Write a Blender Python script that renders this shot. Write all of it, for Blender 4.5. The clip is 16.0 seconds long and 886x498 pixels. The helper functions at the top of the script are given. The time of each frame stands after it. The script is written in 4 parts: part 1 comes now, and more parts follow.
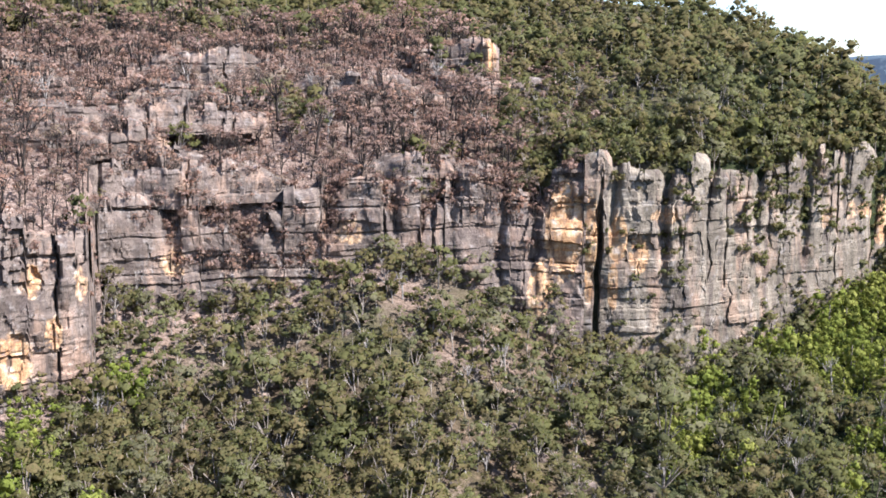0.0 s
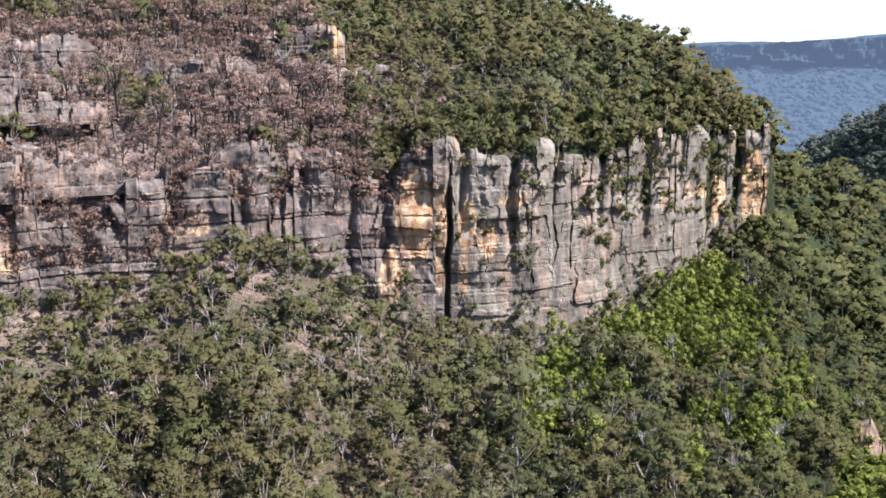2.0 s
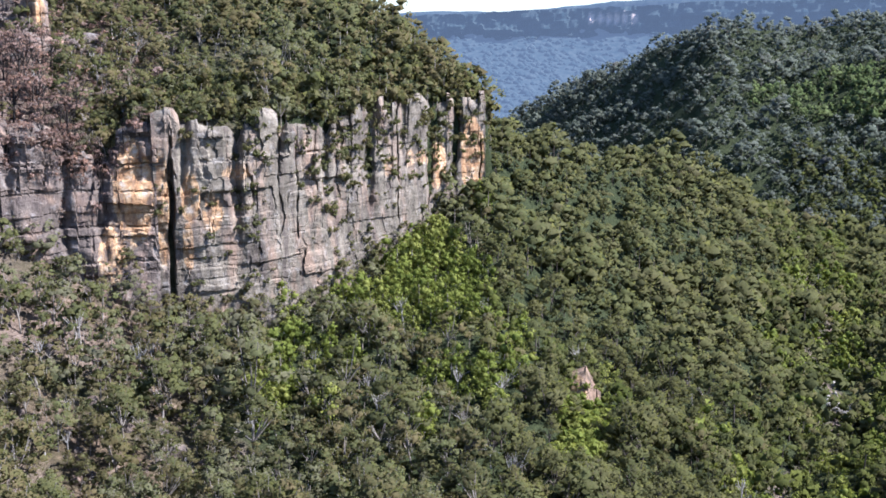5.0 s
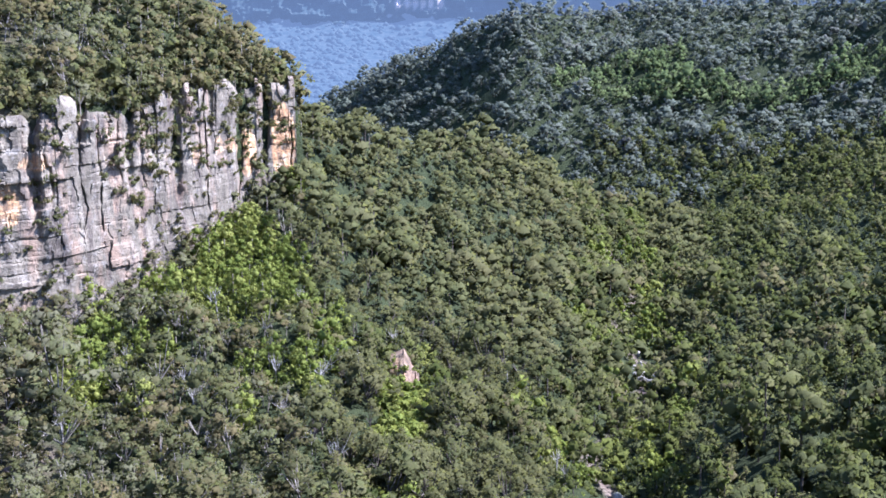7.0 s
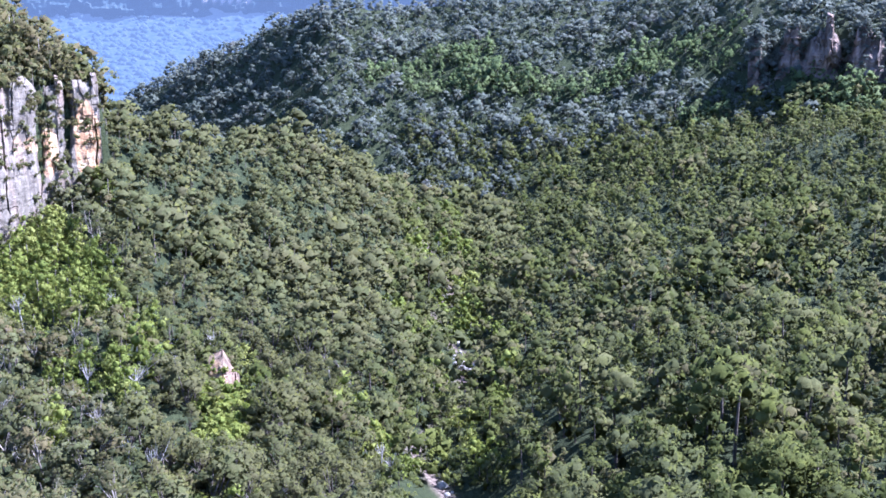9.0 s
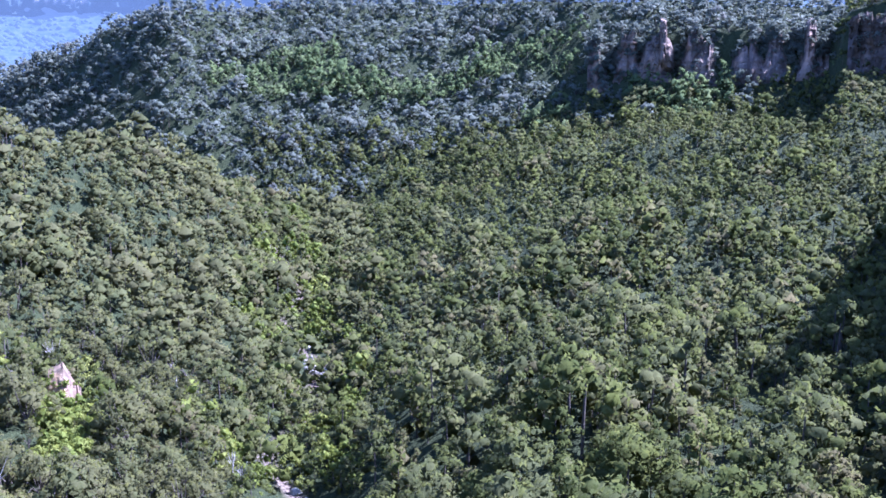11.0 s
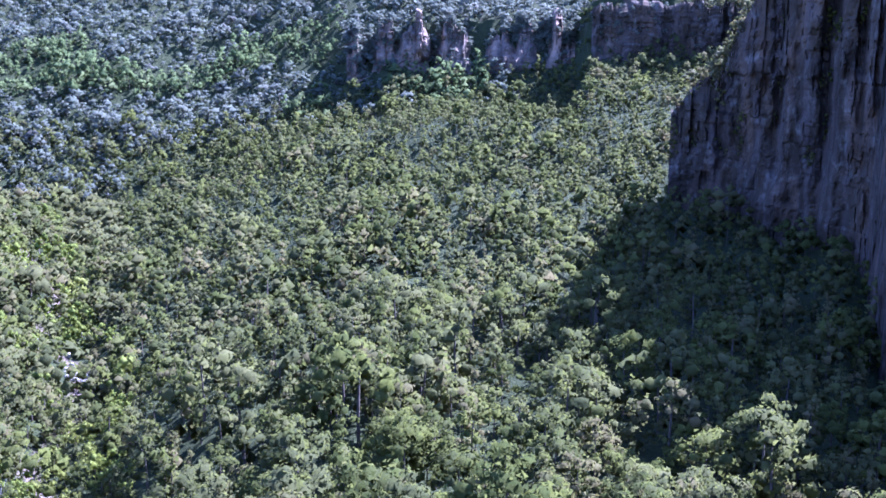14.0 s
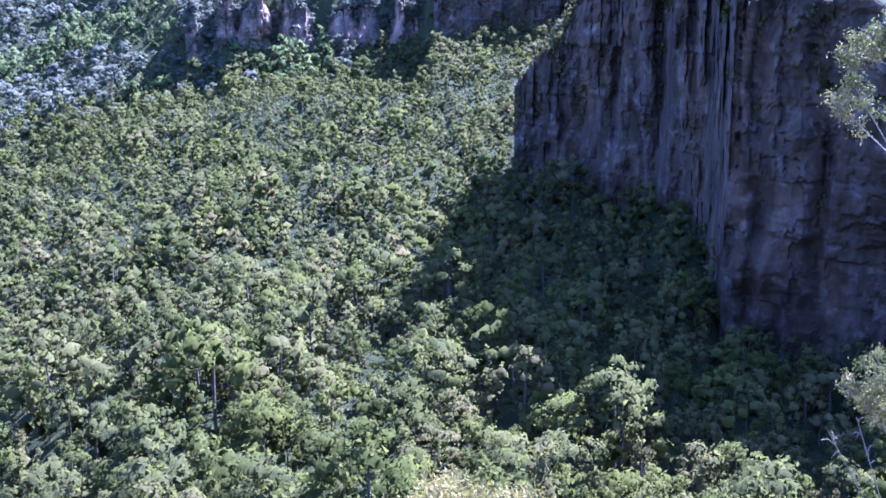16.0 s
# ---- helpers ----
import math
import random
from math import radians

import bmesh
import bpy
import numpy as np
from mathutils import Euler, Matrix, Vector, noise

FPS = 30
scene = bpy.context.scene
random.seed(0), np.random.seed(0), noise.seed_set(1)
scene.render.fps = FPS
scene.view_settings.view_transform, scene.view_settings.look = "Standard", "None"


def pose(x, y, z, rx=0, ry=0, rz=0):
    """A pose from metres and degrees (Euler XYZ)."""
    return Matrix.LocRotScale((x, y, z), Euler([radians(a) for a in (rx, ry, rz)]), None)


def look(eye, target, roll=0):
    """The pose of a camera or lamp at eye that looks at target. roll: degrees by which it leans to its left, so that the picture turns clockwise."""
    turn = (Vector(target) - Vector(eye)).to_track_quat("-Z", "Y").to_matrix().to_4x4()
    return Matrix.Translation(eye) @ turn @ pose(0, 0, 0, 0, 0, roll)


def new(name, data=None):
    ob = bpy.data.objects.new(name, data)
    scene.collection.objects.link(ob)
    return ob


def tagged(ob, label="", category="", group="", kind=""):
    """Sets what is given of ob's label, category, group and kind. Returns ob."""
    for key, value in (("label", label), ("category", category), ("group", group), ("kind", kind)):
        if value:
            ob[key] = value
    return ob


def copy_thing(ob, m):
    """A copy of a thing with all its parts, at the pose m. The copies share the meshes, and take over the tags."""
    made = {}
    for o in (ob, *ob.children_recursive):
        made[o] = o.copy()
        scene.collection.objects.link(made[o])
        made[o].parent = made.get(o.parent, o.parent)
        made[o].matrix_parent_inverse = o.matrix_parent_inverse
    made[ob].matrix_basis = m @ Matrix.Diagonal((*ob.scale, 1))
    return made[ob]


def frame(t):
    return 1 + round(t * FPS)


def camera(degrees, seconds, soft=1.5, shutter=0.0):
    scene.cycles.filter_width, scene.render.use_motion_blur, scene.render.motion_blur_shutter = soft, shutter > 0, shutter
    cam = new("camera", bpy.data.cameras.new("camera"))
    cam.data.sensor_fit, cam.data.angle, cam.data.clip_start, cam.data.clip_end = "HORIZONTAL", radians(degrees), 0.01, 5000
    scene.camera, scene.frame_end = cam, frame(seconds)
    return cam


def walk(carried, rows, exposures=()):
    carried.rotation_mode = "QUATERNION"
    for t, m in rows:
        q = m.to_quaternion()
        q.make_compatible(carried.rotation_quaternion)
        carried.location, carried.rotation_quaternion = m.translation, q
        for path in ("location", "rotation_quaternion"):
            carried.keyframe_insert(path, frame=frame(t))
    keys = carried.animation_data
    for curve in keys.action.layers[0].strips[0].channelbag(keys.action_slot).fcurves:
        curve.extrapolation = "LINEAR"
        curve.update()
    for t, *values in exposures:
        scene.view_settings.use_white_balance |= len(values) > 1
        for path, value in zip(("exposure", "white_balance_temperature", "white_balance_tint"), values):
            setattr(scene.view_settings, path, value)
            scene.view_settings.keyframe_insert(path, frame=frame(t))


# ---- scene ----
EYE = 170.0
cam = camera(44.24, 16.0, soft=1.65)
# seconds, yaw, pitch, roll: a hand-held pan from a lookout, the lens swinging on a short arm
ROWS = [
    (0.0, 0.03, -8.1, -0.29), (0.5, -1.71, -8.11, -0.29), (1.0, -3.69, -8.29, -0.22), (1.5, -5.67, -8.49, -0.1),
    (2.0, -7.92, -8.73, 0.03), (2.5, -10.08, -8.96, 0.09), (3.0, -12.55, -9.23, 0.14), (3.5, -14.93, -9.51, 0.19),
    (4.0, -17.47, -9.8, 0.2), (6.5, -29.66, -10.98, 0.11), (7.0, -32.24, -11.14, 0.18), (7.5, -34.65, -11.24, 0.23),
    (8.0, -37.26, -11.35, 0.28), (8.5, -39.59, -11.41, 0.21), (9.0, -41.97, -11.43, 0.19), (11.5, -51.91, -11.32, -0.48),
    (12.0, -53.94, -11.4, -0.69), (12.5, -55.81, -11.41, -0.74), (13.0, -58.05, -11.48, -0.6), (13.5, -60.13, -11.6, -0.36),
    (14.0, -62.38, -11.75, -0.12), (14.5, -64.44, -11.91, 0.09), (15.0, -66.62, -12.08, 0.38), (15.5, -68.53, -12.37, 0.48),
    (16.0, -70.48, -13.01, 0.57),
]
ARM = 0.3
walk(cam, [(t, pose(-ARM * math.sin(radians(yaw)), ARM * math.cos(radians(yaw)), EYE, 90 + pitch, roll, yaw)) for t, yaw, pitch, roll in ROWS],
     exposures=[(0.0, 1.72, 5850, 19), (1.0, 1.6, 5800, 19), (4.0, 1.52, 5550, 19), (8.0, 2.24, 4900, 28), (9.0, 2.38, 4780, 31), (12.0, 2.5, 4560, 39), (16.0, 3.08, 4520, 42)])

# ---------------------------------------------------------------- daylight
SUN_AZ, SUN_EL = 112.0, 46.0
world = bpy.data.worlds.new("sky")
scene.world = world
world.use_nodes = True
wn = world.node_tree
sky = wn.nodes.new("ShaderNodeTexSky")
sky.sky_type, sky.sun_disc = "NISHITA", False
sky.sun_elevation, sky.sun_rotation = radians(SUN_EL), radians(SUN_AZ)
sky.air_density, sky.dust_density, sky.ozone_density = 1.0, 0.6, 1.5
wn.links.new(sky.outputs[0], wn.nodes["Background"].inputs[0])
wn.nodes["Background"].inputs[1].default_value = 0.086
sun_data = bpy.data.lights.new("sun", "SUN")
sun_data.energy, sun_data.angle, sun_data.color = 4.9, radians(0.53), (1.0, 0.93, 0.81)
sun = new("sun", sun_data)
sd = Vector((math.sin(radians(SUN_AZ)) * math.cos(radians(SUN_EL)), math.cos(radians(SUN_AZ)) * math.cos(radians(SUN_EL)), math.sin(radians(SUN_EL))))
sun.matrix_world = look(tuple(sd * 400), (0, 0, 0))


# ---------------------------------------------------------------- materials
def material(name, rough=0.9, spec=0.2):
    m = bpy.data.materials.new(name)
    m.use_nodes = True
    b = m.node_tree.nodes["Principled BSDF"]
    b.inputs["Roughness"].default_value = rough
    b.inputs["Specular IOR Level"].default_value = spec
    return m, m.node_tree.nodes, m.node_tree.links, b


def mapped(nodes, links, scale):
    g = nodes.new("ShaderNodeNewGeometry")
    m = nodes.new("ShaderNodeMapping")
    m.inputs["Scale"].default_value = scale
    links.new(g.outputs["Position"], m.inputs["Vector"])
    return m.outputs[0]


def noise_tex(nodes, links, scale, detail=4.0, rough=0.6, warp=(1, 1, 1)):
    n = nodes.new("ShaderNodeTexNoise")
    n.inputs["Scale"].default_value, n.inputs["Detail"].default_value, n.inputs["Roughness"].default_value = scale, detail, rough
    links.new(mapped(nodes, links, warp), n.inputs["Vector"])
    return n.outputs["Fac"]


def ramp(nodes, links, fac, stops):
    r = nodes.new("ShaderNodeValToRGB")
    while len(r.color_ramp.elements) < len(stops):
        r.color_ramp.elements.new(0.5)
    for e, (p, c) in zip(r.color_ramp.elements, stops):
        e.position, e.color = p, (*c, 1)
    links.new(fac, r.inputs[0])
    return r.outputs[0]


def mix(nodes, links, fac, a, b, mode="MIX"):
    m = nodes.new("ShaderNodeMix")
    m.data_type, m.blend_type = "RGBA", mode
    for value, socket in ((fac, 0), (a, 6), (b, 7)):
        if isinstance(value, (int, float)):
            m.inputs[socket].default_value = value
        elif isinstance(value, tuple):
            m.inputs[socket].default_value = (*value, 1)
        else:
            links.new(value, m.inputs[socket])
    return m.outputs[2]


def calc(nodes, links, op, a, b=0.0, clamp=False):
    m = nodes.new("ShaderNodeMath")
    m.operation, m.use_clamp = op, clamp
    for value, i in ((a, 0), (b, 1)):
        if isinstance(value, (int, float)):
            m.inputs[i].default_value = value
        else:
            links.new(value, m.inputs[i])
    return m.outputs[0]


def leaf_material(name, stops, gloss=0.35, through_light=0.3, rough=0.55, lit=(0.12, 0.16, 0.02)):
    """Foliage: one tint a tree, a little change from leaf clump to leaf clump, and light through the leaves."""
    m, nodes, links, b = material(name, rough, gloss)
    tint = nodes.new("ShaderNodeAttribute")
    tint.attribute_name = "tint"
    info = nodes.new("ShaderNodeObjectInfo")
    island = nodes.new("ShaderNodeNewGeometry")
    a = calc(nodes, links, "ADD", tint.outputs["Fac"], calc(nodes, links, "MULTIPLY", info.outputs["Random"], 0.55))
    a = calc(nodes, links, "FRACT", a)
    a = calc(nodes, links, "ADD", calc(nodes, links, "MULTIPLY", a, 0.86), calc(nodes, links, "MULTIPLY", island.outputs["Random Per Island"], 0.14))
    col = ramp(nodes, links, a, stops)
    sprays = noise_tex(nodes, links, 3.0, 3, 0.75)
    col = mix(nodes, links, 1.0, col, ramp(nodes, links, sprays, [(0.36, (0.68, 0.7, 0.68)), (0.5, (0.97, 0.97, 0.97)), (0.64, (1.2, 1.19, 1.15))]), "MULTIPLY")
    links.new(col, b.inputs["Base Color"])
    bump = nodes.new("ShaderNodeBump")
    bump.inputs["Strength"].default_value, bump.inputs["Distance"].default_value = 0.4, 0.3
    links.new(sprays, bump.inputs["Height"])
    links.new(bump.outputs[0], b.inputs["Normal"])
    t = nodes.new("ShaderNodeBsdfTranslucent")
    links.new(mix(nodes, links, 0.5, col, lit), t.inputs["Color"])
    mixer = nodes.new("ShaderNodeMixShader")
    mixer.inputs[0].default_value = through_light
    links.new(b.outputs[0], mixer.inputs[1])
    links.new(t.outputs[0], mixer.inputs[2])
    links.new(mixer.outputs[0], nodes["Material Output"].inputs["Surface"])
    return m


gum_leaf = leaf_material("gum_leaf", [(0.0, (0.085, 0.09, 0.042)), (0.16, (0.15, 0.125, 0.06)), (0.3, (0.1, 0.108, 0.05)), (0.45, (0.135, 0.138, 0.056)), (0.6, (0.18, 0.145, 0.075)), (0.72, (0.145, 0.158, 0.066)), (0.86, (0.175, 0.17, 0.1)), (1.0, (0.13, 0.125, 0.085))], 0.04, 0.52, 0.9, (0.15, 0.16, 0.04))
rain_leaf = leaf_material("rainforest_leaf", [(0.0, (0.049, 0.061, 0.021)), (0.18, (0.078, 0.094, 0.026)), (0.32, (0.096, 0.103, 0.044)), (0.46, (0.074, 0.084, 0.035)), (0.58, (0.113, 0.129, 0.031)), (0.72, (0.135, 0.137, 0.059)), (0.8, (0.104, 0.109, 0.044)), (0.92, (0.152, 0.131, 0.065)), (1.0, (0.122, 0.152, 0.031))], 0.04, 0.48, 0.9, (0.18, 0.195, 0.05))
vine_leaf = leaf_material("bright_vine_leaf", [(0.0, (0.1, 0.13, 0.026)), (0.5, (0.175, 0.21, 0.042)), (1.0, (0.26, 0.27, 0.07))], 0.1, 0.42, 0.8, (0.2, 0.22, 0.035))
# far-slope leaves: base colour paled and greyed to suggest haze
far_leaf = leaf_material("haze_pale_gum_leaf", [(0.0, (0.13, 0.155, 0.125)), (0.3, (0.165, 0.18, 0.145)), (0.55, (0.145, 0.168, 0.128)), (0.8, (0.175, 0.188, 0.15)), (1.0, (0.185, 0.178, 0.16))], 0.03, 0.57, 0.9, (0.18, 0.21, 0.17))
scorched_leaf = leaf_material("scorched_leaf", [(0.0, (0.2, 0.15, 0.125)), (0.25, (0.27, 0.19, 0.16)), (0.42, (0.2, 0.125, 0.1)), (0.58, (0.3, 0.225, 0.195)), (0.74, (0.32, 0.19, 0.135)), (0.88, (0.25, 0.195, 0.16)), (1.0, (0.2, 0.18, 0.105))], 0.05, 0.45, 0.9, (0.27, 0.17, 0.11))
spur_leaf = leaf_material("olive_gum_leaf", [(0.0, (0.088, 0.096, 0.042)), (0.25, (0.135, 0.133, 0.058)), (0.45, (0.112, 0.123, 0.05)), (0.65, (0.152, 0.145, 0.068)), (0.82, (0.128, 0.14, 0.058)), (1.0, (0.155, 0.14, 0.075))], 0.04, 0.54, 0.9, (0.17, 0.17, 0.04))
slope_leaf = leaf_material("pale_green_leaf", [(0.0, (0.1, 0.135, 0.06)), (0.5, (0.135, 0.175, 0.068)), (1.0, (0.165, 0.19, 0.09))], 0.03, 0.5, 0.9, (0.16, 0.21, 0.07))


def bark_material(name, a, c):
    m, nodes, links, b = material(name, 0.85, 0.2)
    n = noise_tex(nodes, links, 1.2, 3, 0.6, (2, 2, 0.4))
    links.new(ramp(nodes, links, n, [(0.35, a), (0.7, c)]), b.inputs["Base Color"])
    return m


pale_bark = bark_material("pale_gum_bark", (0.12, 0.1, 0.08), (0.36, 0.325, 0.28))
burnt_bark = bark_material("charred_bark", (0.012, 0.011, 0.01), (0.06, 0.048, 0.04))
grey_bark = bark_material("grey_brown_bark", (0.05, 0.042, 0.034), (0.14, 0.12, 0.10))
dead_wood = bark_material("bleached_dead_wood", (0.2, 0.185, 0.165), (0.42, 0.4, 0.37))


def ground_material():
    """Leaf litter and low growth; ash, rubble and bare sandstone where the fire went through."""
    m, nodes, links, b = material("leaf_litter_ground", 0.95, 0.1)
    n = noise_tex(nodes, links, 0.35, 6, 0.65)
    stones = noise_tex(nodes, links, 0.9, 5, 0.7, (1, 1, 2.5))
    big = noise_tex(nodes, links, 0.03, 3, 0.5)
    brown = ramp(nodes, links, n, [(0.3, (0.04, 0.034, 0.022)), (0.5, (0.095, 0.072, 0.046)), (0.62, (0.18, 0.13, 0.09)), (0.75, (0.28, 0.24, 0.2))])
    low = noise_tex(nodes, links, 0.6, 6, 0.75)
    green = ramp(nodes, links, low, [(0.35, (0.018, 0.022, 0.012)), (0.5, (0.055, 0.058, 0.026)), (0.65, (0.11, 0.10, 0.05))])
    col = mix(nodes, links, ramp(nodes, links, big, [(0.42, (0, 0, 0)), (0.6, (1, 1, 1))]), brown, green)
    ash = ramp(nodes, links, stones, [(0.3, (0.05, 0.038, 0.033)), (0.45, (0.15, 0.112, 0.092)), (0.58, (0.26, 0.195, 0.16)), (0.72, (0.4, 0.35, 0.3))])
    lush = nodes.new("ShaderNodeAttribute")
    lush.attribute_name = "lush"
    col = mix(nodes, links, lush.outputs["Fac"], col, ramp(nodes, links, low, [(0.35, (0.018, 0.025, 0.011)), (0.65, (0.046, 0.056, 0.024))]))
    share = nodes.new("ShaderNodeAttribute")
    share.attribute_name = "ash"
    links.new(mix(nodes, links, share.outputs["Fac"], col, ash), b.inputs["Base Color"])
    bump = nodes.new("ShaderNodeBump")
    bump.inputs["Strength"].default_value, bump.inputs["Distance"].default_value = 0.9, 1.0
    links.new(calc(nodes, links, "ADD", n, stones), bump.inputs["Height"])
    links.new(bump.outputs[0], b.inputs["Normal"])
    return m


def rock_material(name, grey, streak, warmth, scale=1.0, pale=0.35):
    """Weathered sandstone: grey skin, ochre scars where slabs have fallen, dark and rusty seeps running down, thin bedding."""
    m, nodes, links, b = material(name, 0.92, 0.15)
    fine = noise_tex(nodes, links, 1.5 * scale, 6, 0.72)
    patch = noise_tex(nodes, links, 0.35 * scale, 5, 0.65)
    mid = noise_tex(nodes, links, 0.11 * scale, 5, 0.65, (1, 1, 0.6))
    seep = noise_tex(nodes, links, 0.42 * scale, 4, 0.6, (1, 1, 0.08))
    warm = noise_tex(nodes, links, 0.13 * scale, 4, 0.6, (1, 1, 0.35))
    bed = noise_tex(nodes, links, 0.5 * scale, 3, 0.5, (0.08, 0.08, 1.6))
    col = ramp(nodes, links, mid, [(0.34, tuple(c * 0.55 for c in grey)), (0.5, grey), (0.62, tuple(min(0.75, c * 1.5) for c in grey))])
    col = mix(nodes, links, calc(nodes, links, "MULTIPLY", ramp(nodes, links, warm, [(0.5, (0, 0, 0)), (0.68, (1, 1, 1))]), warmth), col, (0.40, 0.27, 0.19))
    rust = ramp(nodes, links, patch, [(0.3, (0.2, 0.12, 0.07)), (0.45, (0.38, 0.22, 0.11)), (0.58, (0.48, 0.33, 0.185)), (0.72, (0.53, 0.43, 0.32))])
    scar = nodes.new("ShaderNodeAttribute")
    scar.attribute_name = "ochre"
    edge = calc(nodes, links, "ADD", scar.outputs["Fac"], calc(nodes, links, "MULTIPLY", calc(nodes, links, "SUBTRACT", patch, 0.5), 1.6))
    col = mix(nodes, links, ramp(nodes, links, edge, [(0.4, (0, 0, 0)), (0.6, (1, 1, 1))]), col, rust)
    dark = ramp(nodes, links, seep, [(0.36, (1, 1, 1)), (0.52, (0, 0, 0))])
    col = mix(nodes, links, calc(nodes, links, "MULTIPLY", dark, streak), col, (0.085, 0.068, 0.062))
    rift = noise_tex(nodes, links, 0.3 * scale, 2, 0.5, (1, 1, 0.12))
    shelf = noise_tex(nodes, links, 0.3 * scale, 2, 0.5, (0.15, 0.15, 1.1))
    for lines, force in ((rift, 0.16), (shelf, 0.07)):
        thin = calc(nodes, links, "LESS_THAN", calc(nodes, links, "ABSOLUTE", calc(nodes, links, "SUBTRACT", lines, 0.5)), 0.012)
        col = mix(nodes, links, calc(nodes, links, "MULTIPLY", thin, force), col, (0.05, 0.042, 0.038))
    lichen = ramp(nodes, links, patch, [(0.55, (0, 0, 0)), (0.68, (1, 1, 1))])
    col = mix(nodes, links, calc(nodes, links, "MULTIPLY", lichen, pale), col, (0.52, 0.5, 0.47))
    col = mix(nodes, links, 0.6, col, ramp(nodes, links, fine, [(0.28, (0.4, 0.4, 0.4)), (0.5, (1, 1, 1)), (0.7, (1.25, 1.22, 1.18))]), "MULTIPLY")
    col = mix(nodes, links, 0.18, col, ramp(nodes, links, bed, [(0.4, (0.5, 0.5, 0.5)), (0.47, (1, 1, 1))]), "MULTIPLY")
    links.new(col, b.inputs["Base Color"])
    h = calc(nodes, links, "ADD", calc(nodes, links, "ADD", fine, patch), calc(nodes, links, "MULTIPLY", bed, 0.5))
    bump = nodes.new("ShaderNodeBump")
    bump.inputs["Strength"].default_value, bump.inputs["Distance"].default_value = 0.8, 0.6
    links.new(h, bump.inputs["Height"])
    links.new(bump.outputs[0], b.inputs["Normal"])
    return m


ground_mat = ground_material()
slip_rock = rock_material("tan_landslip_rock", (0.155, 0.112, 0.075), 0.6, 0.8, 1.0, 0.05)
far_rock = rock_material("red_grey_sandstone", (0.14, 0.11, 0.085), 0.75, 0.75, 0.5, 0.15)
bluff_rock = rock_material("grey_sandstone", (0.172, 0.15, 0.116), 0.65, 0.65, 1.0, 0.25)
burnt_rock = rock_material("soot_stained_sandstone", (0.135, 0.11, 0.092), 0.8, 0.7, 1.0, 0.25)
# near-black stone: the shade on these cliffs is painted into the base colour
shade_rock = rock_material("shade_darkened_sandstone", (0.035, 0.027, 0.019), 0.7, 0.2, 0.4, 0.12)


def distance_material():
    """Blue distance far down the valley: forest with a pale band of cliffs, the haze of miles of air painted on as
    emission.
    """
    m, nodes, links, b = material("hazed_distance", 1.0, 0.0)
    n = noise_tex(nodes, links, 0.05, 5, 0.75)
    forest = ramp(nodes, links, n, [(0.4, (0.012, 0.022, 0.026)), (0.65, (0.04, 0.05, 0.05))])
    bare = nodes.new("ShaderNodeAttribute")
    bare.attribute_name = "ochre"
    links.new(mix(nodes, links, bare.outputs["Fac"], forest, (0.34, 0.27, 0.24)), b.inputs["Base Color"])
    # surfaces glow blue in place of haze; no air is modelled
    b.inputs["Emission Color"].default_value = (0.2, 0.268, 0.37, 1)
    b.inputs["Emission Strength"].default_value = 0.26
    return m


distance_mat = distance_material()
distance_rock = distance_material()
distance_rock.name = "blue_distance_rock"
# weaker painted haze on the cliff line
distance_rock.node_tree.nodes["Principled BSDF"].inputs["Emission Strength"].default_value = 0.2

# ---------------------------------------------------------------- the lie of the land
# Each bearing (degrees clockwise from the first view) has ten knees: (distance, height against the eye).
LAND = {}


def bearing(az, *knees):
    LAND[az] = knees


bearing(-60, (60, -40), (150, -60), (250, -40), (260, -10), (350, 10), (500, 40), (700, 60), (900, 70), (1000, 70), (1200, 70))
bearing(-30, (230, -105), (280, -88), (300, -74), (306, -30), (410, 6), (560, 55), (700, 60), (900, 70), (1000, 70), (1200, 70))
bearing(-22.5, (220, -98), (262, -86), (292, -80), (297, -34), (405, 4), (540, 50), (700, 60), (900, 70), (1000, 70), (1200, 70))
bearing(-18.3, (230, -100), (272, -86), (300, -78), (306, -34), (410, 5), (540, 50), (700, 60), (900, 70), (1000, 70), (1200, 70))
bearing(-17.6, (235, -102), (285, -82), (326, -60), (333, -29), (415, 6), (545, 52), (700, 60), (900, 70), (1000, 70), (1200, 70))
bearing(-13, (238, -104), (288, -85), (330, -64), (336, -29), (418, 7), (548, 52), (700, 60), (900, 70), (1000, 70), (1200, 70))
bearing(-8, (240, -104), (290, -82), (333, -60), (339, -29), (420, 8), (550, 52), (700, 60), (900, 70), (1000, 70), (1200, 70))
bearing(-3.5, (242, -104), (292, -78), (336, -49), (342, -27), (422, 10), (555, 51), (700, 59), (900, 70), (1000, 70), (1200, 70))
bearing(1, (245, -107), (295, -81), (340, -54), (346, -29), (425, 12), (560, 50), (700, 58), (900, 70), (1000, 70), (1200, 70))
bearing(5, (245, -109), (295, -90), (343, -70), (349, -26), (428, 8), (570, 48), (700, 56), (900, 70), (1000, 70), (1200, 70))
bearing(8, (245, -111), (295, -97), (345, -82), (349, -18), (425, 8), (570, 48), (700, 56), (900, 70), (1000, 70), (1200, 70))
bearing(12, (245, -114), (295, -102), (352, -90), (356, -19), (430, 8), (560, 42), (700, 50), (900, 60), (1000, 60), (1200, 60))
bearing(16, (245, -116), (300, -105), (372, -86), (376, -19), (435, 5), (530, 28), (700, 34), (900, 40), (1000, 30), (1200, 30))
bearing(20, (245, -118), (310, -106), (404, -74), (408, -17), (440, 0), (500, 9), (640, 0), (820, -60), (1000, -110), (1200, -120))
